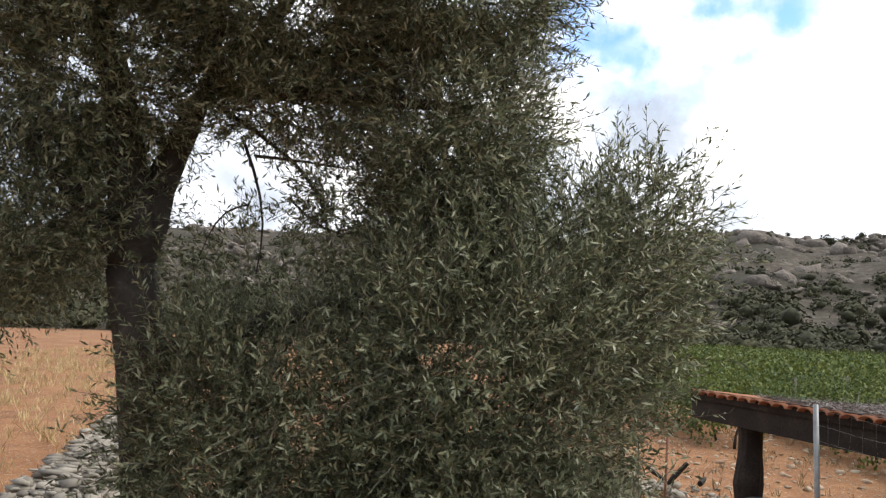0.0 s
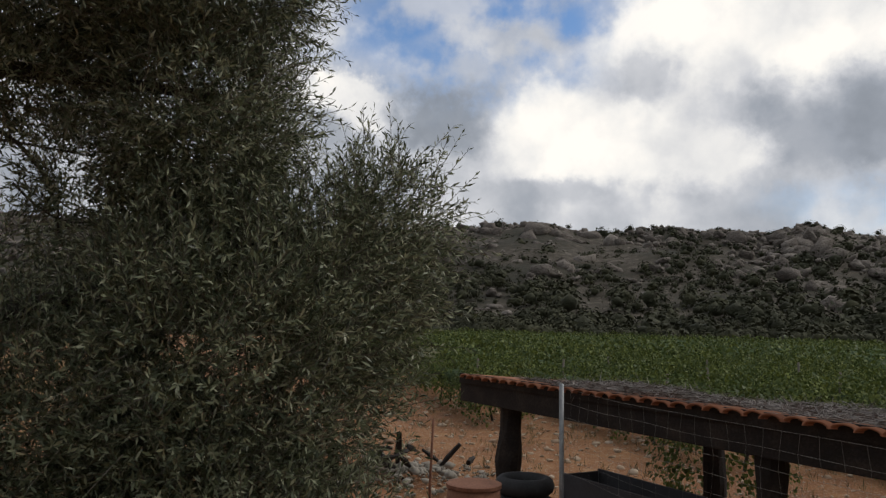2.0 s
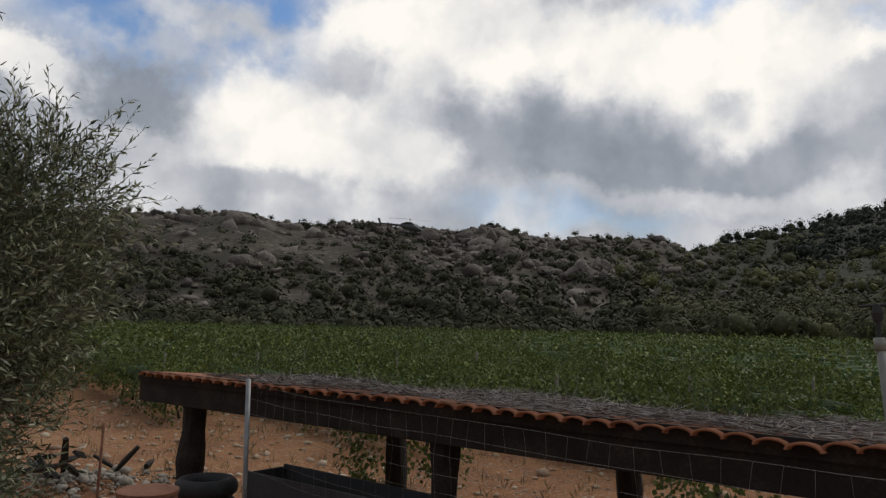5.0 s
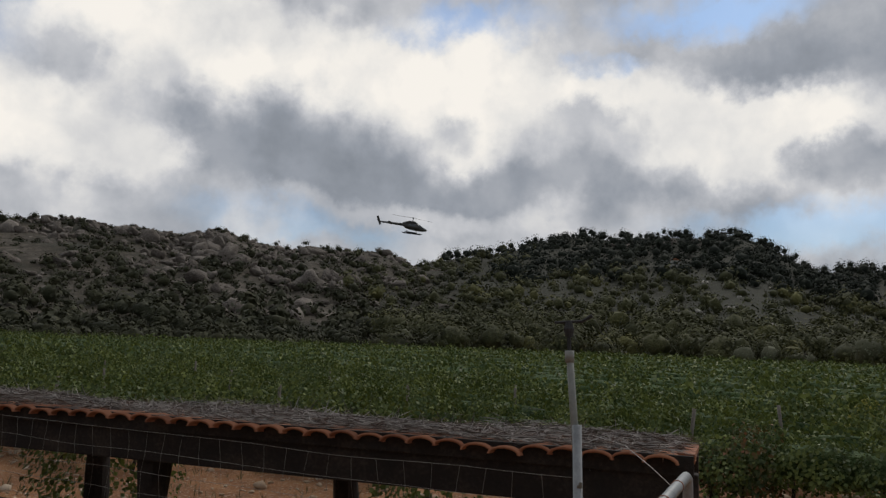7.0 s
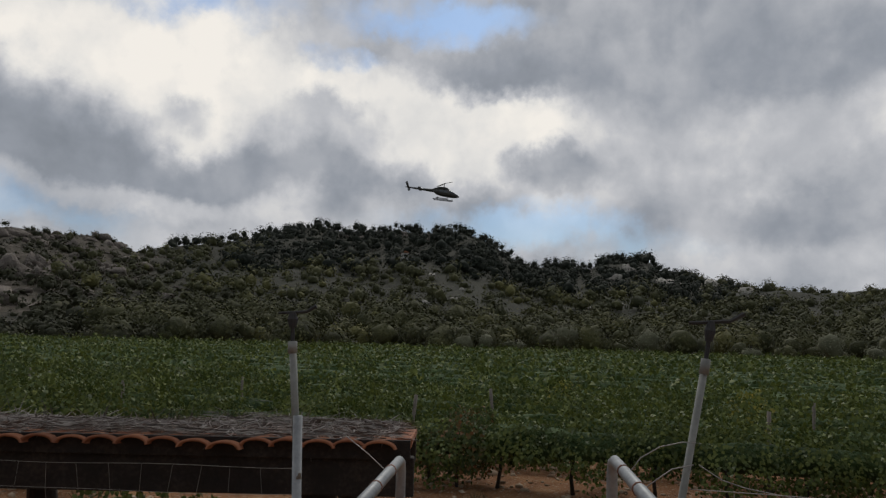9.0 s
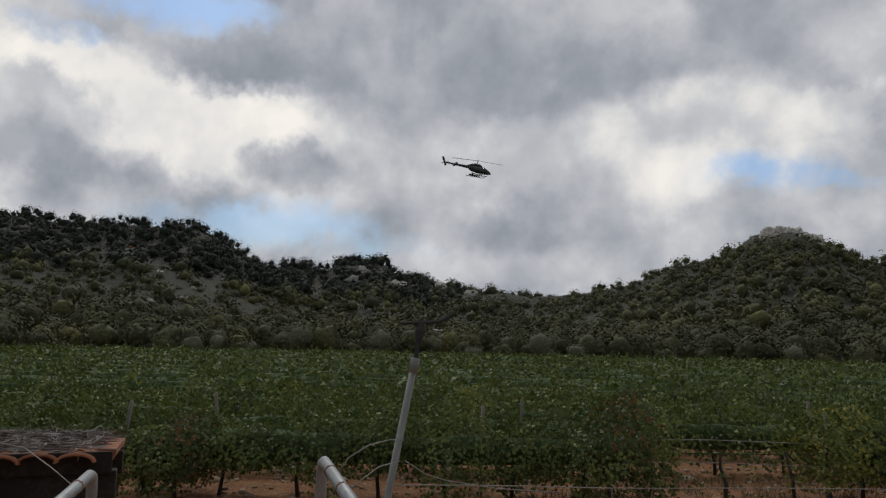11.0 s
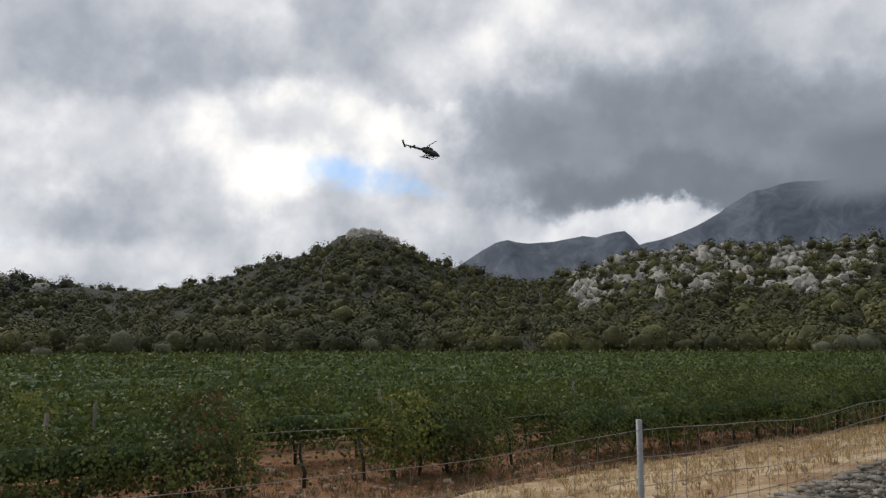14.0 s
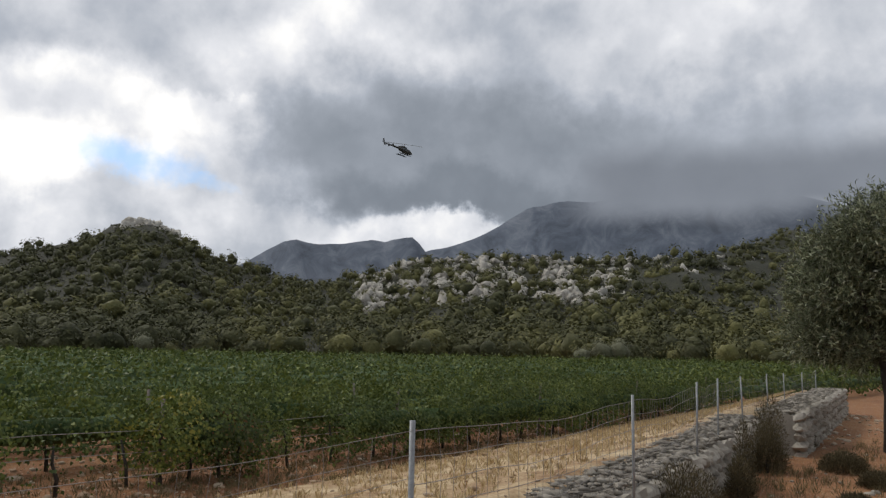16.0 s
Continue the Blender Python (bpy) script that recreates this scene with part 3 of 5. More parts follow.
    for name, label, store, mat in (("hillside_woods", "dense dark green evergreen oak woods covering the hills", oaks, WOOD_LEAF), ("light_woods", "lighter yellow-green oaks among the dark woods", light, LIGHT_LEAF),
                                    ("pine_woods", "very dark pines covering the round hill", pines, PINE_LEAF)):
        tagged(new(name, mesh_of(name, *joined(store), mat, True)), label, "woods", kind="stuff")
    # single pale olives at the vineyard's far edge
    g = np.random.default_rng(61)
    spots = [(a, 97 + g.uniform(-1, 2)) for a in (75.5, 77, 79.3, 83, 88.6, 90.3, 92.4, 95.5, 100.3, 103, 117.4, 148.6, 150.0, 151.2)]
    for a, d in spots:
        q = float(g.uniform(1.5, 2.4))
        p = bearing(a, 0, d)
        v, f = crowns(np.array([a]), np.array([d]), np.array([q]), np.array([q * float(g.uniform(0.75, 1.05))]), 420, int(a * 10), 2, 1.1, 0.13, 0.74)
        t = thing("field_tree", "round pale grey-green tree at the vineyard's edge", "tree", Matrix.Translation((p.x, p.y, 0)), group="trees at the vineyard's edge")
        part("crown", mesh_of("crown", v - np.array((p.x, p.y, 0)), f, PALE_LEAF, True), None, t)
        part("trunk", tube([(0, 0, -0.1), (0.05, 0, 1.0), (0, 0.1, 2.2)], [0.2, 0.14, 0.1], 7), BARK, t)


PALE_LEAF = material("pale_leaf", [(0.0, (0.07, 0.075, 0.042)), (0.5, (0.18, 0.182, 0.11)), (1.0, (0.33, 0.325, 0.22))], 0.2, 1.6, 0.85, 0.0, island=0.3)
build_woods()


def build_crags():
    def pile(rows, lofty, jag, banded=False):
        chunks = []
        for az0, az1, s0, s1, n, big, seed in rows:
            az, r, s, g = scatter(n, az0, az1, s0, s1, seed)
            clump = np.array([noise.noise(Vector((a * 0.5, b * 0.05, 8))) for a, b in zip(az, r)])
            keep = (outcrop(az, r, s) + g.uniform(-0.15, 0.1, n) > 0.0) if banded and az0 < 60 else clump + g.uniform(-0.3, 0.3, n) > -0.05
            az, r = az[keep], r[keep]
            size = g.uniform(0.35, 1.0, len(az)) ** 2 * big
            c = np.stack([r * np.sin(np.radians(az)), r * np.cos(np.radians(az)), land(az, r) + size * (0.02 if banded else 0.15)], -1)
            chunks.append(rocks(c, np.stack([size * 1.3, size * 1.3, size * g.uniform(0.5, 1.4, len(az)) * lofty], -1), seed, 2 if big > 2.0 else 1, jag))
        return joined(chunks)
    ob = new("crags", mesh_of("crags", *pile([(-30, 55, 0.12, 1.0, 2600, 2.6, 31), (-20, 53, 0.25, 0.96, 520, 4.6, 43), (35.5, 39, 0.55, 0.85, 110, 4.4, 35), (4, 53, 0.5, 1.0, 1500, 1.7, 42), (6, 52, 0.9, 0.99, 260, 3.0, 40), (66, 75, 0.84, 0.95, 120, 3.0, 36)], 1.0, 0.2, True), LIMESTONE))
    tagged(ob, "weathered brown-grey limestone crags on the ridge", "rocks", kind="stuff")
    ob = new("pale_crags", mesh_of("pale_crags", *pile([(132, 152, 0.45, 1.0, 1700, 2.1, 32), (133, 149, 0.5, 0.97, 130, 2.7, 28), (151, 161, 0.6, 1.0, 160, 1.7, 38), (115, 119.5, 0.9, 0.99, 160, 2.6, 33), (86, 96, 0.6, 0.98, 40, 5.0, 34), (70, 100, 0.05, 0.5, 50, 2.2, 39), (122, 150, 0.3, 0.6, 20, 3, 30), (74, 96, 0.0, 0.05, 90, 1.6, 29)], 1.35, 0.3), WHITE_STONE))
    tagged(ob, "white limestone outcrops among the wooded hills", "rocks", kind="stuff")


build_crags()

# ---------------------------------------------------------------- the vineyard
FRONT = 12.3


def row_start(x):
    """Where the row at x begins in the north: (y south end, y north end)."""
    reach = math.sqrt(max(100 ** 2 - x * x, 0))
    south = -reach if x >= FRONT - 0.1 else float(np.interp(x, [3.5, 5.5, 8.0, 11.3, 12.3], [22, 15, 10, 6.0, 4.6]))
    return south, reach


def foliage(x, y0, y1, per_metre, size, seed, gaps=()):
    """Vine leaves along one row, hanging over its wires."""
    g = np.random.default_rng(seed)
    n = int((y1 - y0) * per_metre)
    y = g.uniform(y0, y1, n)
    # each stock carries a mound of its own, with a notch between it and the next
    count = int((y1 - y0) / 1.1) + 2
    stock = y0 + 1.1 * np.arange(count) + 0.4 + g.normal(scale=0.14, size=count)
    k = np.clip(np.round((y - y0 - 0.4) / 1.1).astype(int), 0, count - 1)
    mound = np.sqrt(np.clip(1 - ((y - stock[k]) / 0.72) ** 2, 0.0, 1))
    vigour = np.array([noise.noise(Vector((x * 0.45, q * 0.4, 6.0))) for q in stock]) * 0.32
    wide = (g.uniform(0.5, 1.0, count) + vigour * 0.6)[k] * (0.4 + 0.6 * mound)
    high = 0.8 + ((g.uniform(1.15, 1.6, count) + vigour * 0.7)[k] - 0.8) * mound
    low = 0.5 - (0.5 - g.uniform(-0.15, 0.4, count)[k]) * mound
    a = g.uniform(-1.15, np.pi + 1.15, n)
    tufts_ = np.array([noise.noise(Vector((math.cos(b) * 1.4 + x, q * 2.0, math.sin(b) * 1.4))) for b, q in zip(a, y)])
    rad = (1.04 - 0.5 * g.uniform(0, 1, n) ** 2) * (1 + 0.6 * tufts_)
    px = x + np.sign(np.cos(a)) * np.abs(np.cos(a)) ** 0.8 * rad * wide
    pz = (low + high) / 2 + np.sin(a) * rad * (high - low) / 2
    keep = pz > 0.08
    for lo, hi in gaps:
        keep &= ~((y > lo) & (y < hi) & (g.uniform(size=n) < 0.93))
    nor = np.stack([np.cos(a), (y - stock[k]) * 1.3, np.sin(a) + 0.3], -1) + g.normal(scale=0.26, size=(n, 3))
    al = np.stack([np.cos(a) * 0.6, g.normal(scale=0.7, size=n), -0.7 + g.normal(scale=0.4, size=n)], -1)
    s = size * g.uniform(0.7, 1.25, n)
    return leaves(np.stack([px, y, pz], -1)[keep], al[keep], nor[keep], s[keep], s[keep] * 0.85, 0.28)


def row_filler(x, y0, y1, step, gaps=()):
    """An added lumpy body in one row, coloured dark for the shade under the leaves."""
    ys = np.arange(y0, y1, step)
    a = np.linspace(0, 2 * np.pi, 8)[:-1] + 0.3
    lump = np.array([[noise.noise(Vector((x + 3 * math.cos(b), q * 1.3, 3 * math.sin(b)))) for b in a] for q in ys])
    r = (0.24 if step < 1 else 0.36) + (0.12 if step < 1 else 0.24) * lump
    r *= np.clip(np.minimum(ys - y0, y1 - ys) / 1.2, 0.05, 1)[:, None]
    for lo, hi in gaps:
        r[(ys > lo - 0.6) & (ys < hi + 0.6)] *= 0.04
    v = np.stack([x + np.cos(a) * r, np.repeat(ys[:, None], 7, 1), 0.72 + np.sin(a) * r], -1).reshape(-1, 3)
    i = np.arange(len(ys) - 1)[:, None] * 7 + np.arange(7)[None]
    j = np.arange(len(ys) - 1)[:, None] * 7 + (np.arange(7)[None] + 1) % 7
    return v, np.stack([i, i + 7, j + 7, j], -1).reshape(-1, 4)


def build_vineyard():
    near, far, inside = [], [], []
    k = 0
    for i in range(-4, 38):
        x = FRONT + 2.4 * i
        y0, y1 = row_start(x)
        if y1 - y0 < 4:
            continue
        k += 1
        inside.append(row_filler(x, y0 + 0.3, y1 - 0.3, 0.6 if x < 21 else 1.8, [(-6.8, -4.2), (-10.2, -9.0)] if i == 0 else ()))
        if x < 21:
            edge0, edge1 = max(y0, -30), min(y1, 26)
            near.append(foliage(x, edge0, edge1, 1700 if i == 0 else 600, 0.064 if i == 0 else 0.08, 100 + k, [(-6.6, -4.4), (-10.0, -9.2)] if i == 0 else ()))
            if y0 < edge0:
                far.append(foliage(x, y0, edge0, 75, 0.19, 200 + k))
            if y1 > edge1:
                far.append(foliage(x, edge1, y1, 75, 0.19, 300 + k))
        else:
            far.append(foliage(x, y0, y1, 58 if x < 45 else 24, 0.18 if x < 45 else 0.29, 400 + k))
    tagged(new("vine_row_filler", mesh_of("vine_row_filler", *joined(inside), INNER_SHADE, True)), "lumpy bodies added inside the vine rows, coloured dark as inner shade", "vines", kind="stuff")
    tagged(new("vine_rows", mesh_of("vine_rows", *joined(far), VINE_LEAF)), "long green vine rows filling the flat vineyard", "vines", kind="stuff")
    tagged(new("vine_foliage", mesh_of("vine_foliage", *joined(near), VINE_LEAF)), "broad green vine leaves, some turned yellow and red", "vines", kind="stuff")
    # vines that have turned colour
    for x, y, mat, label in ((12.2, -6.9, YELLOW_LEAF, "vine turned yellow and orange"), (12.2, -3.4, RED_LEAF, "vine with some dark red leaves"), (12.2, -8.0, RED_LEAF, "vine with some dark red leaves"),
                             (14.6, -1.2, YELLOW_LEAF, "vine turned yellow and orange"), (12.2, 3.2, RED_LEAF, "vine with some rusty red leaves"), (19.4, 2.6, YELLOW_LEAF, "vine turned yellow and orange"),
                             (5.1, 8.3, VINE_LEAF, "leafy green vine growing close behind the shed"), (7.1, 5.2, VINE_LEAF, "leafy green vine growing close behind the shed")):
        v, f = foliage(0, -0.55, 0.55, 1100, 0.066, int(100 * (x + y)))
        t = thing("vine", label, "vine", Matrix.Translation((x, y, 0.0)), group="turned vines")
        part("foliage", mesh_of("foliage", v, f, mat), None, t)
        part("trunk", tube([(0, 0, -0.02), (0.04, 0.03, 0.4), (-0.02, 0.05, 0.85)], [0.035, 0.028, 0.022], 7, wobble=0.5), BARK, t)
    # trunks, stakes and wires of the front rows
    stems = [tube([(0, 0, -0.03), (0.03, 0.02, 0.25), (-0.03, 0.04, 0.5), (0.02, 0.1, 0.75)], [0.034, 0.028, 0.026, 0.018], 7, wobble=0.6), tube([(0, 0, -0.03), (-0.04, -0.02, 0.3), (0.02, -0.06, 0.75)], [0.03, 0.026, 0.018], 7, wobble=0.6)]
    stems = [finished(b, "vine_trunk", BARK, True) for b in stems]
    stake = finished(tube([(0, 0, -0.05), (0, 0, 1.4)], 0.03, 7), "vine_stake", STAKE, True)
    g = np.random.default_rng(77)
    for i in range(-3, 2):
        x = FRONT + 2.4 * i
        y0, y1 = row_start(x)
        y0, y1 = max(y0, -32.0 if i == 0 else -22.0), min(y1, 24.0)
        for k, y in enumerate(np.arange(y0 + 0.4, y1, 1.1)):
            o = thing("grapevine", "thin dark gnarled vine stock in red stony soil", "vine", pose(x + g.normal() * 0.05, y + g.normal() * 0.1, 0, g.normal() * 4, g.normal() * 4, g.uniform(0, 360)), "vine stocks")
            part("trunk", stems[k % 2], None, o)
            if k % 5 == 2:
                o = new("vine_stake", stake)
                o.matrix_basis = pose(x, y + 0.5, 0, g.normal() * 3, g.normal() * 3, 0)
                tagged(o, "grey wooden stake holding the vine wires", "stake", "vine stakes")
        for h in (0.55, 0.9):
            ys = np.arange(y0, y1, 1.5)
            o = new("trellis_wire", finished(tube([(x + 0.03, q, h + 0.03 * math.sin(q)) for q in ys], 0.006, 4), "trellis_wire", WIRE))
            tagged(o, "thin dark trellis wire along the vine row", "wire", "trellis wires")


STAKE = material("grey_stake", [(0.0, (0.1, 0.085, 0.07)), (1.0, (0.3, 0.26, 0.22))], 5.0, 40.0, 0.9, 0.3, 0.01)
build_vineyard()


def build_stones():
    """Loose stones on the soil."""
    g = np.random.default_rng(91)
    n = 2600
    x, y = g.uniform(0, 1, n) ** 1.5 * 22 - 1, g.uniform(-34, 26, n)
    x = np.where(y < 0, 6 + (x + 1) * 0.6, x + 1.5)
    s = g.uniform(0.3, 1.0, n) ** 3 * 0.17 + 0.02
    c = np.stack([x, y, s * 0.1], -1)
    v, f = rocks(c, np.stack([s * 1.2, s, s * 0.6], -1), 92)
    tagged(new("field_stones", mesh_of("field_stones", v, f, FIELD_STONE)), "pale reddish stones lying on the soil", "stones", kind="stuff")


def build_chips():
    g = np.random.default_rng(93)
    n = 1700
    x, y = g.uniform(1.0, 10, n), g.uniform(3, 22, n)
    s = 0.025 + 0.09 * g.uniform(0, 1, n) ** 3
    v, f = rocks(np.stack([x, y, s * 0.15], -1), np.stack([s * 1.3, s, s * 0.6], -1), 94)
    n = 3400
    x, y = g.uniform(7.5, 15.5, n), g.uniform(-24, 4, n)
    s = 0.02 + 0.1 * g.uniform(0, 1, n) ** 3
    v, f = joined([(v, f), rocks(np.stack([x, y, s * 0.15], -1), np.stack([s * 1.3, s, s * 0.6], -1), 95)])
    tagged(new("stone_chips", mesh_of("stone_chips", v, f, FIELD_STONE)), "small pale stone chips strewn over the soil", "stones", kind="stuff")


FIELD_STONE = material("field_stone", [(0.0, (0.26, 0.16, 0.095)), (0.5, (0.47, 0.35, 0.24)), (1.0, (0.66, 0.57, 0.45))], 2.0, 20.0, 0.95, 0.3, 0.02, island=0.7)
build_stones()
build_chips()

# ---------------------------------------------------------------- the shed
EAVE_A, EAVE_B = Vector((2.21, 9.63, 1.615)), Vector((4.63, 1.49, 1.685))


def build_shed():
    run = (EAVE_B - EAVE_A)
    length = run.length
    ax = run.normalized()
    ay = Vector((-ax.y, ax.x, 0)).normalized()
    if ay.x < 0:
        ay = -ay
    az_ = ax.cross(ay)
    if az_.z < 0:
        az_ = -az_
    m = Matrix(((ax.x, ay.x, 0, EAVE_A.x), (ax.y, ay.y, 0, EAVE_A.y), (ax.z, 0, 1, EAVE_A.z), (0, 0, 0, 1)))
    shed = thing("shed", "low open timber shed with a clay tile roof under dry brush", "shed", m)
    # local: x along the eave, y away from the terrace, z up from the eave
    depth, pitch = 1.75, -0.072
    n = 45
    step = length / n
    for name, arch in (("channel_tile", -1), ("cover_tile", 1)):
        bm = bmesh.new()
        w = step * 0.56
        loops = []
        for t in (0.0, 0.016):
            for yy in (0.0, 0.46):
                loops.append([bm.verts.new((math.cos(a) * (w - t), yy, arch * math.sin(a) * (w * 0.5 - t))) for a in (math.pi * k / 8 for k in range(9))])
        o0, o1, i0, i1 = loops
        for k in range(8):
            bm.faces.new((o0[k], o0[k + 1], o1[k + 1], o1[k]))
            bm.faces.new((i0[k + 1], i0[k], i1[k], i1[k + 1]))
            bm.faces.new((o0[k + 1], o0[k], i0[k], i0[k + 1]))
        bmesh.ops.recalc_face_normals(bm, faces=bm.faces)
        me = finished(bm, name, TERRACOTTA, True)
        for k in range(n - (0 if arch < 0 else 1)):
            j = rng.normal(size=3)
            x = (k + (0.5 if arch < 0 else 1.0)) * step
            part(name, me, None, shed, at=pose(x, -0.03 + 0.014 * j[0] + (0.16 if arch < 0 else 0.0), 0.012 + (0.02 if arch < 0 else 0.0) + 0.005 * j[1], math.degrees(pitch), 0, 1.5 * j[2]))
    bm = bmesh.new()
    box(bm, length, depth - 0.4, 0.04, (length / 2, 0.4 + (depth - 0.4) / 2, 0.02 + pitch * depth / 2), turn=Matrix.Rotation(pitch, 3, "X"))
    part("roof_deck", bm, TERRACOTTA, shed)
    bm = bmesh.new()
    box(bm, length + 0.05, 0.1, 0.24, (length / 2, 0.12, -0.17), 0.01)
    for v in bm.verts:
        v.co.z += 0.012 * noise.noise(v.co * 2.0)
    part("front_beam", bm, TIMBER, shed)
    # dark strip added behind the tile ends for the shadow under their arches
    part("eave_shade_strip", box(bmesh.new(), length, 0.025, 0.12, (length / 2, 0.05, 0.0), 0.004), TIMBER, shed)
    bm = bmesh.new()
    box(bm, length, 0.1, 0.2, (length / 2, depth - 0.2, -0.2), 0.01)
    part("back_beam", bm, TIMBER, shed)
    for x, y, w in ((0.86, 0.24, 0.25), (4.5, 0.24, 0.21), (7.9, 0.24, 0.25), (2.75, depth - 0.2, 0.2), (5.5, depth - 0.2, 0.19), (8.0, depth - 0.2, 0.2)):
        foot = -(EAVE_A.z + (EAVE_B.z - EAVE_A.z) * x / length)
        bm = bmesh.new()
        span = -foot - 0.2
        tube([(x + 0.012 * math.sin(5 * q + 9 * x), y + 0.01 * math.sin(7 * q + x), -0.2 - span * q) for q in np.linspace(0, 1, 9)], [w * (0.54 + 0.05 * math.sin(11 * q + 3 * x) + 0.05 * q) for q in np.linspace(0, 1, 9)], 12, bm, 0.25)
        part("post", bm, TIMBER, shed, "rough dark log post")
    # the brush on the roof: long bundled twigs
    g = np.random.default_rng(5)
    k = 26000
    px, py = g.uniform(0.9, length - 0.12, k), g.uniform(0.05, 1, k) ** 1.0 * (depth + 0.1)
    edge = 0.1 + 0.5 * np.clip((2.2 - px) / 2.2, 0, 1) + 0.06 * np.sin(px * 5)
    py = np.maximum(py, edge + g.uniform(0, 0.15, k))
    heap = 0.06 + 0.03 * np.sin(px * 2.1 + py * 3) + 0.04 * np.array([noise.noise(Vector((a, b, 0))) for a, b in zip(px * 1.7, py * 2)])
    pz = pitch * py + 0.045 + g.uniform(0, 1, k) * heap
    al = np.stack([g.normal(scale=1.0, size=k), g.normal(scale=0.45, size=k), g.normal(scale=0.07, size=k)], -1)
    al[:, 2] += np.where(g.uniform(size=k) < 0.012, 0.3, 0)
    v, f = leaves(np.stack([px, py, pz], -1), al, np.stack([0 * px, g.normal(scale=0.5, size=k), 1 + 0 * px], -1), g.uniform(0.05, 0.22, k), g.uniform(0.005, 0.011, k), 0.3)
    part("brush_thatch", mesh_of("brush_thatch", v, f, BRUSH), BRUSH, shed, "grey dry brushwood spread over the tiles")


build_shed()


# ---------------------------------------------------------------- fence, poles, rails
def pole(name, label, foot, joint, head, r):
    """A two-piece irrigation riser: a thick lower tube, a thinner upper tube and a sprinkler head."""
    t = thing(name, label, "sprinkler", Matrix.Translation(foot), group="sprinkler risers")
    f, j, h = Vector(foot), Vector(joint), Vector(head)
    way = (h - f).normalized()
    part("lower_tube", tube([(0, 0, 0), j - f], r * 1.25, 12), GALVANISED, t, smooth=True)
    part("upper_tube", tube([j - f - way * 0.3 + Vector((0.0, 0, 0)), h - f], r, 12), PLASTIC, t, "pale grey plastic tube", smooth=True)
    part("collar", tube([h - f - way * 0.05, h - f + way * 0.01], r * 1.3, 12), PLASTIC, t, smooth=True)
    up0 = h - f + way * 0.01
    part("stem", tube([up0, up0 + way * 0.1], r * 0.6, 8), RUBBER, t)
    bm = tube([up0 + way * 0.07, up0 + way * 0.11, up0 + way * 0.15], [r * 1.0, r * 1.5, r * 0.8], 10)
    part("sprinkler_head", bm, RUBBER, t, "dark impact sprinkler head")
    bm = tube([up0 + way * 0.12 + Vector((0, 0.08, 0.02)), up0 + way * 0.14 + Vector((0.01, -0.07, 0.01)), up0 + way * 0.16 + Vector((0.02, -0.12, 0.02))], [0.007, 0.008, 0.01], 6)
    part("swing_arm", bm, RUBBER, t)
    return t


pole("sprinkler_riser", "upright grey irrigation riser with a dark sprinkler head", (3.5, 1.63, 0.0), (3.545, 1.715, 1.95), (3.58, 1.78, 2.30), 0.0185)
pole("sprinkler_riser", "leaning grey irrigation riser tied to the fence", (2.98, 0.18, 0.0), (3.05, 0.09, 0.9), (3.225, -0.17, 2.285), 0.0145)


def handrail(y, top, label):
    t = thing("handrail", label, "handrail", Matrix.Translation((3.16, y, 0)), group="stair handrails")
    pts = [(0, 0, 0.05), (0, 0, top - 0.06), (-0.02, -0.004, top - 0.015), (-0.07, -0.015, top), (-1.4, -0.28, top)]
    part("rail", tube(pts, 0.021, 10), GALVANISED, t, smooth=True)
    part("rail_post", tube([(-1.3, -0.26, 0.05), (-1.3, -0.26, top - 0.015)], 0.019, 10), GALVANISED, t, smooth=True)
    for x in (-0.3, -0.62):
        part("weld_band", tube([(x - 0.006, x * 0.2 - 0.001, top), (x + 0.006, x * 0.2 + 0.001, top)], 0.0235, 10), RUST, t, "rust-stained weld band", smooth=True)


handrail(1.04, EYE - 0.505, "galvanised pipe handrail beside the fence")
handrail(0.18, EYE - 0.445, "galvanised pipe handrail with rusty bands")

FENCE = [(2.64, 7.09), (3.55, 1.72), (3.1, -0.1), (3.19, -3.42), (4.1, -7.75), (5.2, -11.9), (5.85, -14.3), (6.6, -17.4), (7.35, -21.2), (7.9, -24.2), (8.6, -28.2), (9.4, -32.5)]


def fence_top(i):
    return (1.76, 1.76, 1.88, EYE - 0.41, EYE - 0.46, EYE - 0.46, 1.87, 1.84, 1.8, 1.76, 1.72, 1.7)[i]


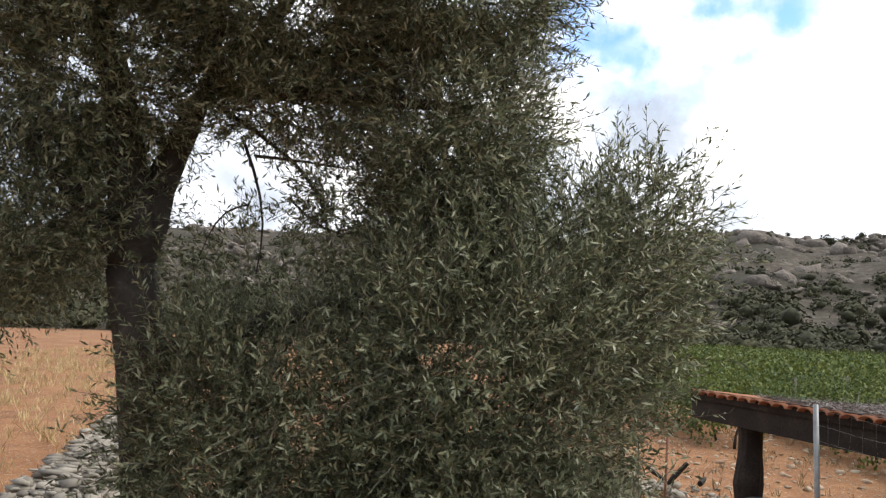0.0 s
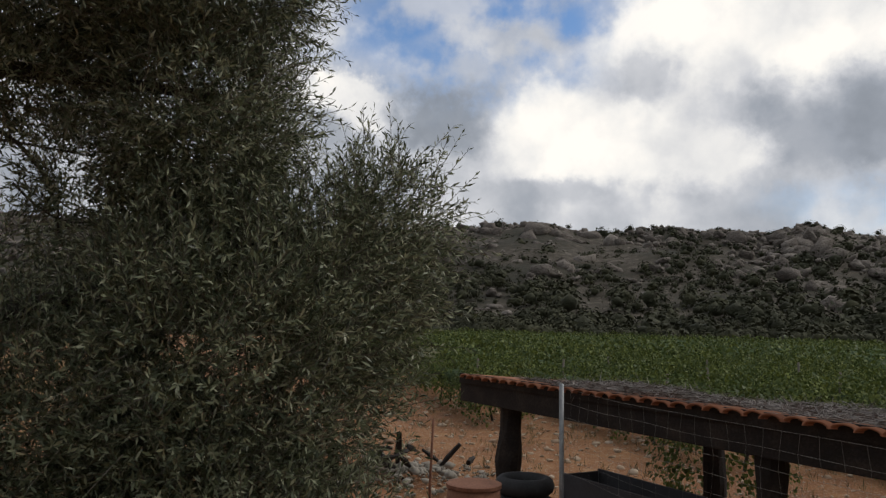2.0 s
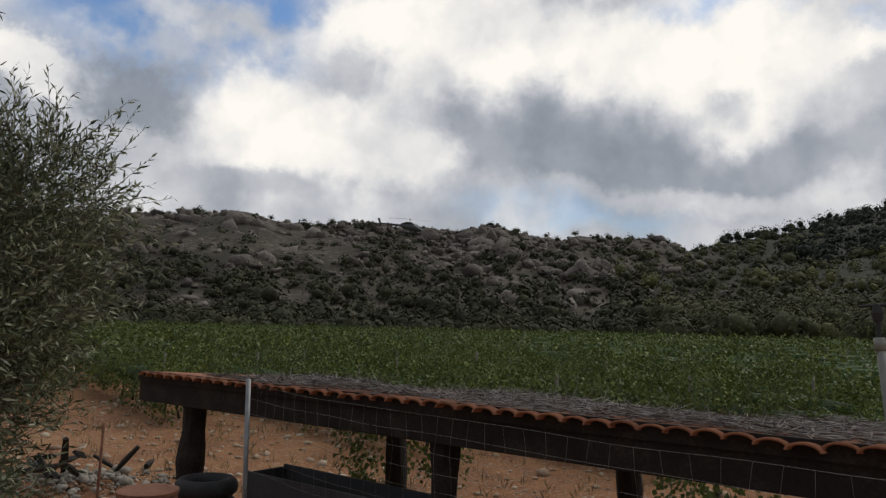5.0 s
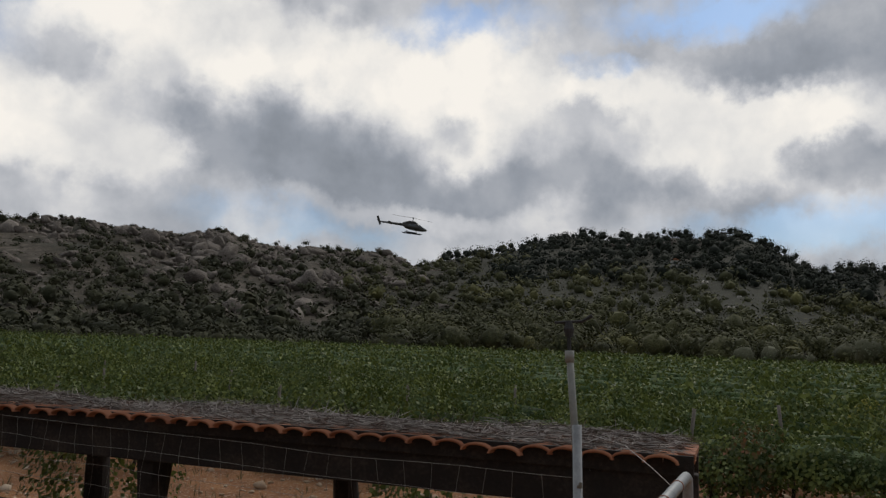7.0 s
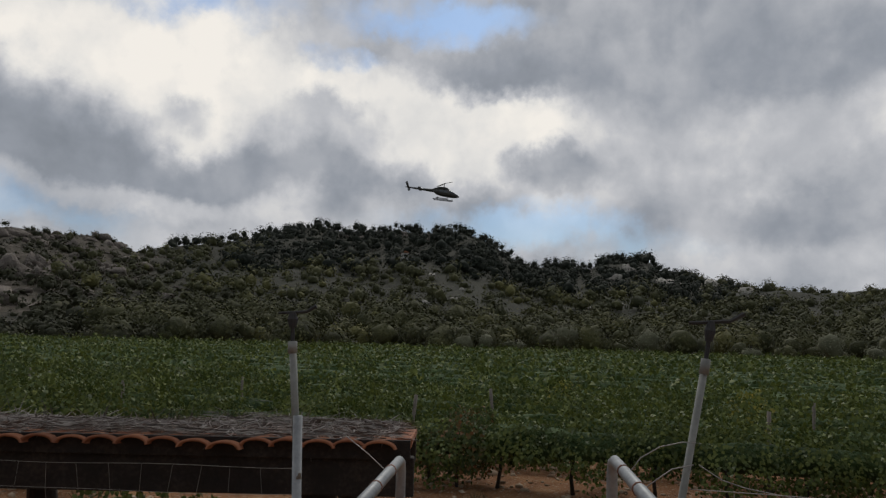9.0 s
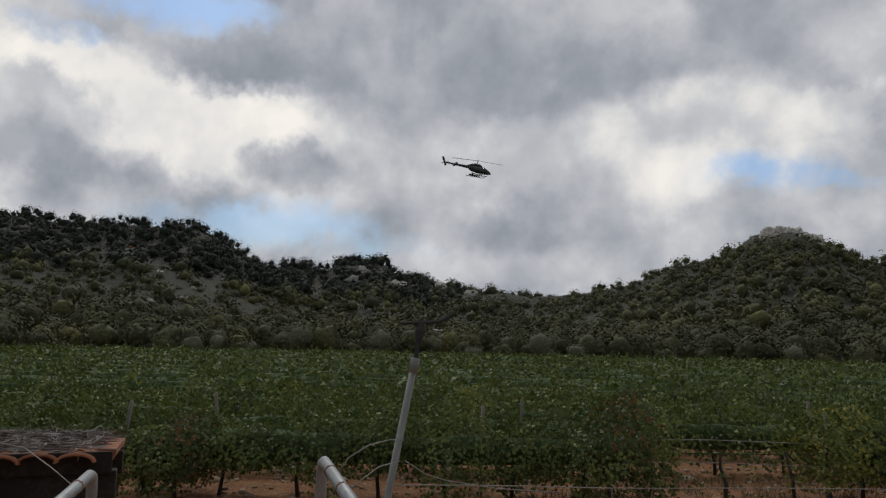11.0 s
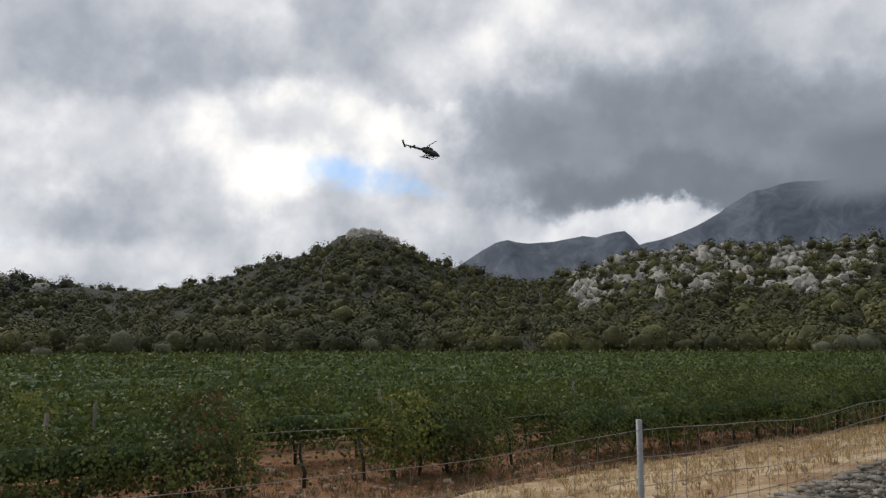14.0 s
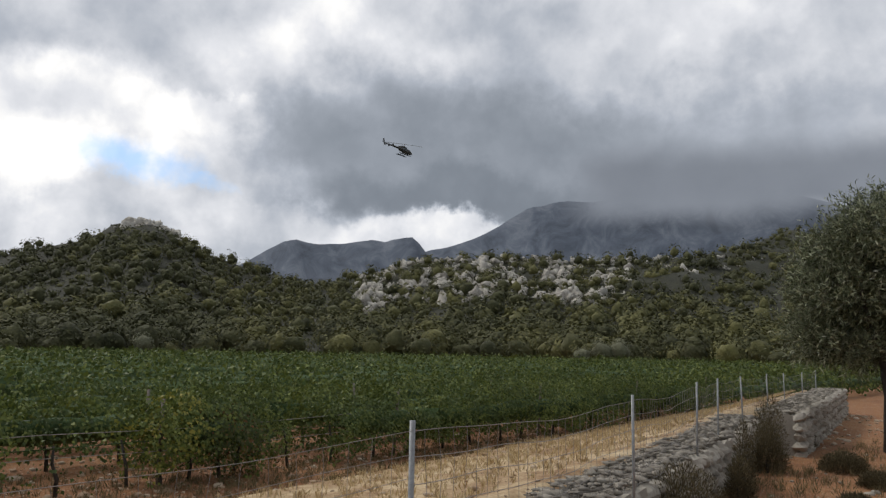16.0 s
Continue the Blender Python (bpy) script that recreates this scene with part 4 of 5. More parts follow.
def build_fence():
    fence = thing("fence", "wire mesh stock fence on thin galvanised posts", "fence")
    for i, (x, y) in enumerate(FENCE):
        if i in (1, 2):
            continue
        z0 = 0.0 if i < 3 else 0.6
        h = EYE - 0.6 if i == 0 else fence_top(i)
        dx, dy = rng.normal(scale=0.012, size=2)
        part("post", tube([(x + dx, y + dy, z0), (x, y, h)], 0.024 if i == 0 else 0.017, 8), GALVANISED, fence, smooth=True)
    for i, ((x0, y0), (x1, y1)) in enumerate(zip(FENCE, FENCE[1:])):
        if i == 1:
            continue
        a, b = Vector((x0, y0, 0)), Vector((x1, y1, 0))
        n = max(2, int((b - a).length / 0.16))
        h0, h1 = fence_top(i) - 0.06, fence_top(i + 1) - 0.06
        low = 0.1 if i < 3 else 0.75
        thick = 0.0009 if i < 2 else 0.0018 if i < 3 else 0.0026
        for row in range(7):
            pts = []
            for k in range(n + 1):
                t = k / n
                top = h0 + (h1 - h0) * t - (0.035 if i < 3 else 0.055) * math.sin(math.pi * t) * (1 + 0.3 * math.sin(9 * t + i))
                z = top - row * (0.13 if i < 3 else 0.15) + 0.004 * math.sin(k * 0.7 + row * 2.1)
                if z < low - 0.3:
                    break
                q = a.lerp(b, t)
                pts.append((q.x + 0.012 * math.sin(k * 0.9 + row), q.y, z))
            if len(pts) > 2:
                part("line_wire", tube(pts, thick, 4), WIRE, fence)
        for k in range(1, n, 1 if i < 6 else 2):
            t = k / n
            top = h0 + (h1 - h0) * t - (0.035 if i < 3 else 0.055) * math.sin(math.pi * t) * (1 + 0.3 * math.sin(9 * t + i))
            q = a.lerp(b, t)
            pts = [(q.x + 0.012 * math.sin(k * 0.9 + row), q.y + 0.01 * math.sin(row * 2 + k), top - row * (0.13 if i < 3 else 0.15)) for row in range(7)]
            part("stay_wire", tube(pts, thick * 0.8, 3), WIRE, fence)


build_fence()


def loose_wire(pts):
    o = new("loose_wire", finished(tube(pts, 0.0022, 5), "loose_wire", WIRE, True))
    tagged(o, "loose loop of fence wire by the handrail", "wire", "loose wires")


loose_wire([(3.0, 0.12, 1.86), (3.03, 0.07, 1.93), (3.07, 0.0, 1.97), (3.12, -0.08, 1.985), (3.17, -0.13, 1.98)])
loose_wire([(2.95, 0.1, 1.78), (3.0, 0.04, 1.84), (3.08, -0.04, 1.89), (3.16, -0.12, 1.9)])
loose_wire([(3.16, -0.14, 1.9), (3.17, -0.22, 1.85), (3.15, -0.3, 1.83), (3.16, -0.5, 1.8), (3.15, -0.75, 1.79)])
loose_wire([(3.14, 1.04, 1.83), (3.18, 1.12, 1.79), (3.24, 1.22, 1.84), (3.38, 1.4, 1.9), (3.52, 1.62, 1.91)])

# ---------------------------------------------------------------- dry stone walls
def dry_wall(name, label, pts, width, top, low, seed, banked=False):
    """A wide dry stone wall along pts, with single stones over a rubble core."""
    t = tagged(new(name), label, "wall", kind="structure")
    g = np.random.default_rng(seed)
    shapes = [stone_mesh("stone", WALL_STONE, seed + i, (1, 1, 0.8), 2, 0.7) for i in range(6)]
    rest = []
    for (x0, y0), (x1, y1) in zip(pts, pts[1:]):
        a, b = Vector((x0, y0, 0)), Vector((x1, y1, 0))
        d = (b - a).normalized()
        side = Vector((-d.y, d.x, 0))
        L = (b - a).length
        bm = bmesh.new()
        turn = Matrix.Rotation(math.atan2(d.y, d.x), 3, "Z")
        box(bm, L, width - 0.16, top - low - 0.1, (a + b) / 2 + Vector((0, 0, (top + low) / 2 - 0.05)), turn=turn)
        part("rubble_core", bm, WALL_STONE, t)
        n = int(L * 180)
        u, w = g.uniform(0, L, n), g.uniform(-width / 2, width / 2, n)
        c = np.array([a + d * p + side * q for p, q in zip(u, w)])
        s = 0.03 + 0.14 * g.uniform(0, 1, n) ** 3
        c[:, 2] = top - 0.06 + g.uniform(-0.035, 0.045, n)
        rest.append(rocks(c, np.stack([s * 1.5, s, s * 0.42], -1), seed, jag=0.38))
        for q in (-width / 2, width / 2):
            if banked and q > 0:
                continue
            for row in range(int((top - low) / 0.22)):
                u = 0.0
                while u < L:
                    s = g.uniform(0.14, 0.36)
                    p = a + d * u + side * q
                    part("stone", shapes[int(g.integers(6))], None, t, at=Matrix.LocRotScale((p.x, p.y, low + 0.1 + row * 0.22), Euler((g.uniform(-0.2, 0.2), g.uniform(-0.2, 0.2), math.atan2(d.y, d.x) + g.normal() * 0.15)), (s * 1.25, 0.26 + 0.1 * g.uniform(), 0.27)))
                    u += s
    part("rubble", mesh_of("rubble", *joined(rest), WALL_STONE), WALL_STONE, t)["kind"] = "stuff"


dry_wall("wall_east", "wide dry stone terrace wall of grey limestone rubble", [(4.2, -4.6), (5.05, -9.2), (6.1, -14.0), (7.5, -19.6)], 0.82, 0.85, -0.1, 41, True)
dry_wall("wall_south", "higher dry stone wall of pale squared blocks beyond the scrub", [(6.45, -19.2), (9.3, -34.0)], 0.95, 1.02, -0.1, 44, True)
dry_wall("wall_west", "low pale dry stone wall beside the olive tree", [(-3.05, 4.0), (-5.1, 10.6), (-6.0, 13.5)], 0.75, 0.85, 0.0, 43)


def build_bank():
    """The straw-covered bank between the wall and the vines."""
    xs, ys = np.linspace(0, 1, 16), np.arange(-36, 1.1, 1.0)
    X, Y = np.meshgrid(xs, ys)
    inner = np.interp(Y, [-60, -19.5, -14, -9, -5, 1], [15.0, 7.6, 6.3, 5.25, 4.4, 3.6])
    outer = np.interp(Y, [-60, -18, -7, 1], [15.6, 11.6, 10.4, 7.2])
    x = inner + (outer - inner) * X
    z = 0.77 * (1 - X) ** 1.15 + 0.07 - 0.12 * (X > 0.98) - 0.3 * (X < 0.02) + 0.04 * bumps(x.ravel(), Y.ravel(), 0.8).reshape(X.shape)
    w = len(xs)
    i = (np.arange(len(ys) - 1)[:, None] * w + np.arange(w - 1)[None]).ravel()
    ob = new("bank", mesh_of("bank", np.stack([x, Y, z], -1).reshape(-1, 3), np.stack([i, i + 1, i + w + 1, i + w], -1), DRY_GROUND, True))
    tagged(ob, "bank of dry straw-coloured grass below the fence", "ground", kind="structure")


DRY_GROUND = material("straw_ground", [(0.0, (0.15, 0.075, 0.036)), (0.35, (0.33, 0.2, 0.1)), (0.6, (0.54, 0.4, 0.235)), (1.0, (0.78, 0.66, 0.45))], 1.1, 14.0, 0.95, 0.7, 0.04)
build_bank()


# ---------------------------------------------------------------- trees near by
def limb(a, b, r0, r1, bend=0.15, steps=6):
    a, b = Vector(a), Vector(b)
    off = Vector(rng.normal(size=3)) * bend * (b - a).length
    pts = [a.lerp(b, t) + off * math.sin(math.pi * t) for t in np.linspace(0, 1, steps)]
    return tube(pts, list(np.linspace(r0, r1, steps)), 9, wobble=0.4)


TWIG = material("olive_twig", [(0.0, (0.08, 0.07, 0.055)), (0.6, (0.2, 0.18, 0.14)), (1.0, (0.34, 0.31, 0.25))], 6.0, 40.0, 0.85, 0.0, island=0.5)


def shoots(blobs, per_shoot, leaf, seed, spread=1.0):
    """Leafy shoots filling a list of ovals: (x, y, z, half width, half depth, half height, number)."""
    g = np.random.default_rng(seed)
    chunks, twigs = [], []
    for x, y, z, sx, sy, sz, n in blobs:
        c = np.array((x, y, z))
        d = unit(g.normal(size=(n, 3)))
        rad = g.uniform(0.25, 1.0, n) ** 0.5
        lump = 1 + 0.22 * np.array([noise.noise(Vector(q) * 2.6 + Vector((x, y, z))) for q in d])
        p = c + d * (rad * lump)[:, None] * np.array((sx, sy, sz))
        way = unit(d * 0.9 + np.array((0.1, 0, 0.38)) + g.normal(scale=0.55, size=(n, 3)))
        L = (0.14 + 0.26 * g.uniform(0, 1, n) ** 1.5) * spread
        t = np.linspace(0.1, 1, per_shoot)
        base = p[:, None] + way[:, None] * (L[:, None] * t[None])[..., None]
        sidev = unit(np.cross(way, g.normal(size=(n, 3))))
        other = np.cross(way, sidev)
        ang = np.arange(per_shoot) * 1.57 + g.uniform(0, 6, (n, 1))
        out = np.cos(ang)[..., None] * sidev[:, None] + np.sin(ang)[..., None] * other[:, None]
        al = unit(way[:, None] * 0.75 + out * 0.8 + g.normal(scale=0.22, size=out.shape))
        nor = unit(np.cross(al, np.cross(way[:, None], al)) + g.normal(scale=0.3, size=al.shape))
        s = leaf * g.uniform(0.7, 1.2, al.shape[:2])
        chunks.append(leaves(base.reshape(-1, 3), al.reshape(-1, 3), nor.reshape(-1, 3), s.ravel(), s.ravel() * 0.225, 0.15))
        side2 = unit(np.cross(way, np.array((0.3, 0.5, 0.2))))
        q = 0.0022 * spread
        twigs.append((np.stack([p - side2 * q, p + side2 * q, p + way * L[:, None] + side2 * q * 0.4, p + way * L[:, None] - side2 * q * 0.4], 1).reshape(-1, 3), np.arange(n * 4).reshape(-1, 4)))
    return joined(chunks), joined(twigs)


def at(az, el, d):
    return bearing(az, el, d) + Vector((-0.41, 0.0, EYE - 0.04))


def olive(label, foot, limbs, blobs, per_shoot, leaf, seed, spread=1.0):
    t = thing("olive_tree", label, "tree", Matrix.Translation(foot))
    f = Vector(foot)
    for k, (a, b, r0, r1) in enumerate(limbs):
        part("trunk" if k == 0 else "limb", limb(Vector(a) - f, Vector(b) - f, r0, r1, 0.03 if k < 3 else 0.12), BARK, t, smooth=True)
    (lv, lf), (tv, tf) = shoots(blobs, per_shoot, leaf, seed, spread)
    part("crown", mesh_of("crown", lv - np.array(f), lf, OLIVE_LEAF), OLIVE_LEAF, t)
    part("twig_work", mesh_of("twig_work", tv - np.array(f), tf, TWIG), TWIG, t)["kind"] = "stuff"


fork = at(-24.3, 3, 4.6)
foot = Vector((fork.x + 0.16, fork.y, 0.0))
olive("large grey-green olive tree with a dark gnarled trunk", foot,
      [(foot, fork, 0.12, 0.13), (fork, at(-20, 16, 4.8), 0.11, 0.06), (fork, at(-28, 20, 4.9), 0.12, 0.07), (fork, at(-32, 12, 4.7), 0.07, 0.04), (at(-20, 16, 4.8), at(-13, 26, 4.7), 0.06, 0.03), (at(-20, 16, 4.8), at(-19, 27, 4.8), 0.05, 0.03),
       (at(-20, 15, 4.78), at(-11, 5, 4.5), 0.016, 0.005), (at(-16.5, 11.5, 4.66), at(-9, 11, 4.4), 0.01, 0.004), (at(-17.5, 12.5, 4.7), at(-16, 3, 4.5), 0.01, 0.004), (at(-14, 8.7, 4.58), at(-7, 7, 4.4), 0.008, 0.003), (at(-19, 14.5, 4.75), at(-12, 15, 4.5), 0.012, 0.005), (at(-16.8, 8, 4.6), at(-20, 4, 4.5), 0.007, 0.003), (at(-24, -4, 4.5), at(-2, 3, 4.2), 0.08, 0.03),
       (at(-2, 3, 4.2), at(10, 8, 4.3), 0.03, 0.01), (at(-20, 16, 4.8), at(-1, 16, 4.5), 0.05, 0.02)],
      [(*at(1, -4, 4.0), 0.8, 0.75, 0.8, 2300), (*at(7.5, 2, 4.2), 0.55, 0.6, 0.62, 1200), (*at(12, 7, 4.3), 0.3, 0.4, 0.4, 380), (*at(-2, 14, 4.5), 0.55, 0.65, 0.6, 1500), (*at(-3, 25, 4.7), 0.72, 0.8, 0.6, 2200),
       (*at(-15, 24, 4.8), 0.85, 0.8, 0.65, 3000), (*at(-27, 17, 4.8), 0.5, 0.6, 0.6, 1700), (*at(-14, 15.5, 4.7), 0.5, 0.5, 0.22, 700), (*at(-15, 4, 4.6), 0.5, 0.4, 0.3, 160), (*at(-10, 9, 4.5), 0.22, 0.3, 0.35, 260), (*at(-34, 4, 4.8), 0.35, 0.6, 0.5, 600), (*at(-33, 23, 4.8), 0.6, 0.6, 0.6, 1300), (*at(-26, 6, 4.7), 0.25, 0.3, 0.4, 350),
       # the blobs at elevations 38 and 36 are unseen, added to shade the left crown
       (*at(-12, -7, 4.2), 0.75, 0.65, 0.62, 1900), (*at(-19, -9, 4.3), 0.36, 0.5, 0.75, 1100), (*at(2, -18, 3.9), 0.85, 0.75, 0.6, 1400), (*at(-14, -19, 4.0), 0.7, 0.7, 0.5, 900), (*at(-5, 4, 4.3), 0.3, 0.4, 0.4, 500), (*at(4, 30, 4.7), 0.5, 0.6, 0.4, 300), (*at(-1.8, 10, 4.55), 0.36, 0.4, 0.4, 900), (*at(-31, 7, 4.8), 0.38, 0.5, 0.55, 1100), (*at(-29, 26, 4.8), 0.6, 0.6, 0.4, 900), (*at(-14, 38, 4.5), 0.9, 0.9, 0.45, 1100), (*at(-27, 36, 4.3), 0.8, 0.9, 0.45, 1000), (*at(-2, -11, 4.0), 0.6, 0.5, 0.42, 1100)], 14, 0.05, 51)

far_foot = Vector((4.7, -21.8, 0.0))
olive("shady olive tree standing by the far end of the wall", far_foot,
      [(far_foot, far_foot + Vector((0.05, 0, 2.4)), 0.13, 0.1), (far_foot + Vector((0.05, 0, 2.4)), far_foot + Vector((1.0, 0.3, 4.4)), 0.09, 0.04), (far_foot + Vector((0.05, 0, 2.4)), far_foot + Vector((-1.0, 0.2, 4.6)), 0.09, 0.04), (far_foot + Vector((0.05, 0, 2.6)), far_foot + Vector((0.1, 0.2, 5.6)), 0.07, 0.03)],
      [(5.4, -21.8, 3.9, 1.25, 1.3, 0.9, 1700), (4.4, -21.8, 5.3, 1.3, 1.3, 0.9, 1700), (6.0, -21.6, 2.9, 0.75, 0.8, 0.6, 650), (3.2, -21.8, 4.2, 1.3, 1.3, 1.1, 1100), (5.7, -21.9, 4.9, 0.7, 0.8, 0.5, 600), (5.2, -21.8, 2.6, 1.0, 0.9, 0.5, 600)], 9, 0.16, 52, 2.0)


# ---------------------------------------------------------------- small things
def tufts(name, label, mat, centres, blades, height, seed, width=0.012, category="grass"):
    g = np.random.default_rng(seed)
    n = len(centres)
    p = np.repeat(centres, blades, 0) + np.stack([g.normal(scale=0.07 * height / 0.3, size=n * blades), g.normal(scale=0.07 * height / 0.3, size=n * blades), np.zeros(n * blades)], -1)
    al = np.stack([g.normal(scale=0.45, size=n * blades), g.normal(scale=0.45, size=n * blades), np.ones(n * blades)], -1)
    v, f = leaves(p, al, g.normal(size=(n * blades, 3)), height * g.uniform(0.5, 1.2, n * blades), width, 0.1)
    tagged(new(name, mesh_of(name, v, f, mat)), label, category, kind="stuff")


g_ = np.random.default_rng(17)
n_ = 2600
ty = g_.uniform(-34, 0, n_)
inner_ = np.interp(ty, [-60, -19.5, -14, -9, -5, 1], [15.2, 8.0, 6.7, 5.6, 4.9, 3.9])
outer_ = np.interp(ty, [-60, -18, -7, 1], [15.6, 11.6, 10.4, 7.2])
tu = g_.uniform(0, 1, n_)
tufts("straw", "short dry straw on the bank", DRY_GRASS, np.stack([inner_ + (outer_ - inner_) * tu, ty, 0.77 * (1 - tu) ** 1.15 + 0.05], -1), 8, 0.13, 18, 0.014)
by, bu = g_.uniform(-32, 0, 1600), g_.uniform(0.02, 0.97, 1600)
bx = np.interp(by, [-60, -19.5, -14, -9, -5, 1], [15.0, 7.6, 6.3, 5.25, 4.4, 3.6])
bx = bx + (np.interp(by, [-60, -18, -7, 1], [15.6, 11.6, 10.4, 7.2]) - bx) * bu
bs = 0.02 + 0.09 * g_.uniform(0, 1, 1600) ** 3
tagged(new("bank_stones", mesh_of("bank_stones", *rocks(np.stack([bx, by, 0.77 * (1 - bu) ** 1.15 + 0.08], -1), np.stack([bs * 1.3, bs, bs * 0.6], -1), 96), FIELD_STONE)), "pale stones scattered over the dry bank", "stones", kind="stuff")
wy = g_.uniform(-30, 3, 2600)
wx = np.interp(wy, [-60, -18, -7, 1], [15.0, 11.6, 10.0, 6.8]) + g_.uniform(0, 1, 2600) ** 1.3 * 4.5
tufts("weeds", "dry brown weeds between the bank and the vines", SCRUB, np.stack([wx, wy, 0 * wx], -1), 10, 0.16, 22, 0.012)
hx, hy = g_.uniform(2.5, 11, 420), g_.uniform(4, 20, 420)
tufts("dry_weeds", "thin dry weeds around the shed", SCRUB, np.stack([hx, hy, 0 * hx], -1), 9, 0.2, 23, 0.01)
fx, fy = g_.uniform(-24, -4, 1500), g_.uniform(9, 46, 1500)
tufts("field_grass", "patches of dry orange grass in the open field", DRY_GRASS, np.stack([fx, fy, 0 * fx], -1), 16, 0.3, 19, 0.02)


ox, oy = g_.uniform(-2, 5.5, 1300), g_.uniform(-34, -9, 1300)
tufts("orchard_grass", "sparse dry grass and weeds on the reddish orchard soil", SCRUB, np.stack([ox, oy, 0 * ox], -1), 14, 0.22, 20, 0.012)
sx_ = g_.uniform(-3, 5, 500)
sz_ = 0.04 + 0.3 * g_.uniform(0, 1, 500) ** 4
v_, f_ = rocks(np.stack([sx_, g_.uniform(-34, -8, 500), sz_ * 0.1], -1), np.stack([sz_ * 1.3, sz_, sz_ * 0.6], -1), 21)
tagged(new("orchard_stones", mesh_of("orchard_stones", v_, f_, WALL_STONE)), "grey stones fallen from the wall onto the soil", "stones", kind="stuff")


def scrub_bush(x, y, z, w, h, seed):
    g = np.random.default_rng(seed)
    n = int(11000 * w)
    d = unit(g.normal(size=(n, 3)))
    d[:, 2] = np.abs(d[:, 2])
    p = d * g.uniform(0.2, 1, (n, 1)) ** 0.6 * np.array((w, w, h)) * 0.8
    v, f = leaves(p, d + g.normal(scale=0.4, size=(n, 3)) + np.array((0, 0, 0.5)), g.normal(size=(n, 3)), g.uniform(0.03, 0.085, n), 0.012, 0.2)
    t = thing("scrub_bush", "dry brown scrub growing against the stone wall", "bush", Matrix.Translation((x, y, z)), group="dry scrub")
    part("sprays", mesh_of("sprays", v, f, BUSH), None, t)
    part("stem", tube([(0, 0, -0.1), (0.02, 0.03, h * 0.3)], [0.03, 0.015], 6), BARK, t)


for k, q in enumerate([(4.35, -9.5, 0.0, 0.75, 1.25), (4.0, -8.3, 0.0, 0.55, 0.95), (5.75, -16.6, 0.0, 0.48, 1.95), (5.65, -16.2, 0.0, 0.4, 1.3), (5.25, -13.9, 0.0, 0.26, 1.5), (4.85, -12.6, 0.0, 0.3, 0.9), (6.6, -21.2, 0.0, 0.5, 0.9), (4.6, -17.5, 0.0, 0.6, 0.5), (3.6, -16.0, 0.0, 0.5, 0.35), (3.4, -13.5, 0.0, 0.4, 0.3)]):
    scrub_bush(*q, 300 + k)

def rubble_heap():
    t = thing("stone_heap", "heap of pale broken stone with charred logs", "heap", Matrix.Translation((1.9, 11.4, 0)))
    g = np.random.default_rng(8)
    n = 420
    x, y = g.normal(scale=0.75, size=n), g.normal(scale=0.6, size=n)
    z = 0.16 * np.exp(-(x ** 2 + y ** 2) / 0.9)
    s = 0.03 + 0.13 * g.uniform(0, 1, n) ** 2
    part("rubble", mesh_of("rubble", *rocks(np.stack([x, y, z], -1), np.stack([s, s, s * 0.7], -1), 9), WALL_STONE), None, t)["kind"] = "stuff"
    for k in range(14):
        a = g.uniform(0, math.pi)
        c = Vector((g.normal() * 0.5, g.normal() * 0.35, 0.2 + 0.02 * k))
        d = Vector((math.cos(a), math.sin(a), g.normal() * 0.6)) * g.uniform(0.1, 0.24)
        part("log", tube([c - d, c, c + d], [0.03, 0.045, 0.02], 8, wobble=0.7), TIMBER, t, "charred log")


rubble_heap()


def build_drum():
    t = thing("steel_drum", "upright rusty steel drum with a flat lid", "drum", Matrix.Translation((1.79, 7.12, -0.08)))
    part("drum_wall", tube([(0, 0, 0), (0, 0, 0.28), (0, 0, 0.29), (0, 0, 0.58), (0, 0, 0.59), (0, 0, 0.87)], [0.25, 0.25, 0.26, 0.25, 0.26, 0.25], 24), RUST, t, smooth=True)
    part("lid", tube([(0, 0, 0.87), (0, 0, 0.9), (0, 0, 0.905)], [0.262, 0.262, 0.24], 24), RUST, t)


build_drum()


def build_tyre(x, y, z):
    t = thing("tyre", "worn black rubber tyre lying under the shed", "tyre", Matrix.Translation((x, y, z)), group="tyres")
    bm = bmesh.new()
    rings = []
    for k in range(28):
        a = 2 * math.pi * k / 28
        c = Vector((math.cos(a), math.sin(a), 0))
        rings.append([bm.verts.new(c * (0.24 + 0.075 * math.cos(b)) + Vector((0, 0, 0.09 * math.sin(b)))) for b in (2 * math.pi * j / 10 for j in range(10))])
    for a, b in zip(rings, rings[1:] + rings[:1]):
        for j in range(10):
            bm.faces.new((a[j], b[j], b[(j + 1) % 10], a[(j + 1) % 10]))
    bmesh.ops.recalc_face_normals(bm, faces=bm.faces)
    part("tread", bm, RUBBER, t, smooth=True)


for q in ((2.55, 7.9, 0.09), (2.57, 7.92, 0.27), (2.53, 7.88, 0.45), (2.55, 7.9, 0.63)):
    build_tyre(*q)


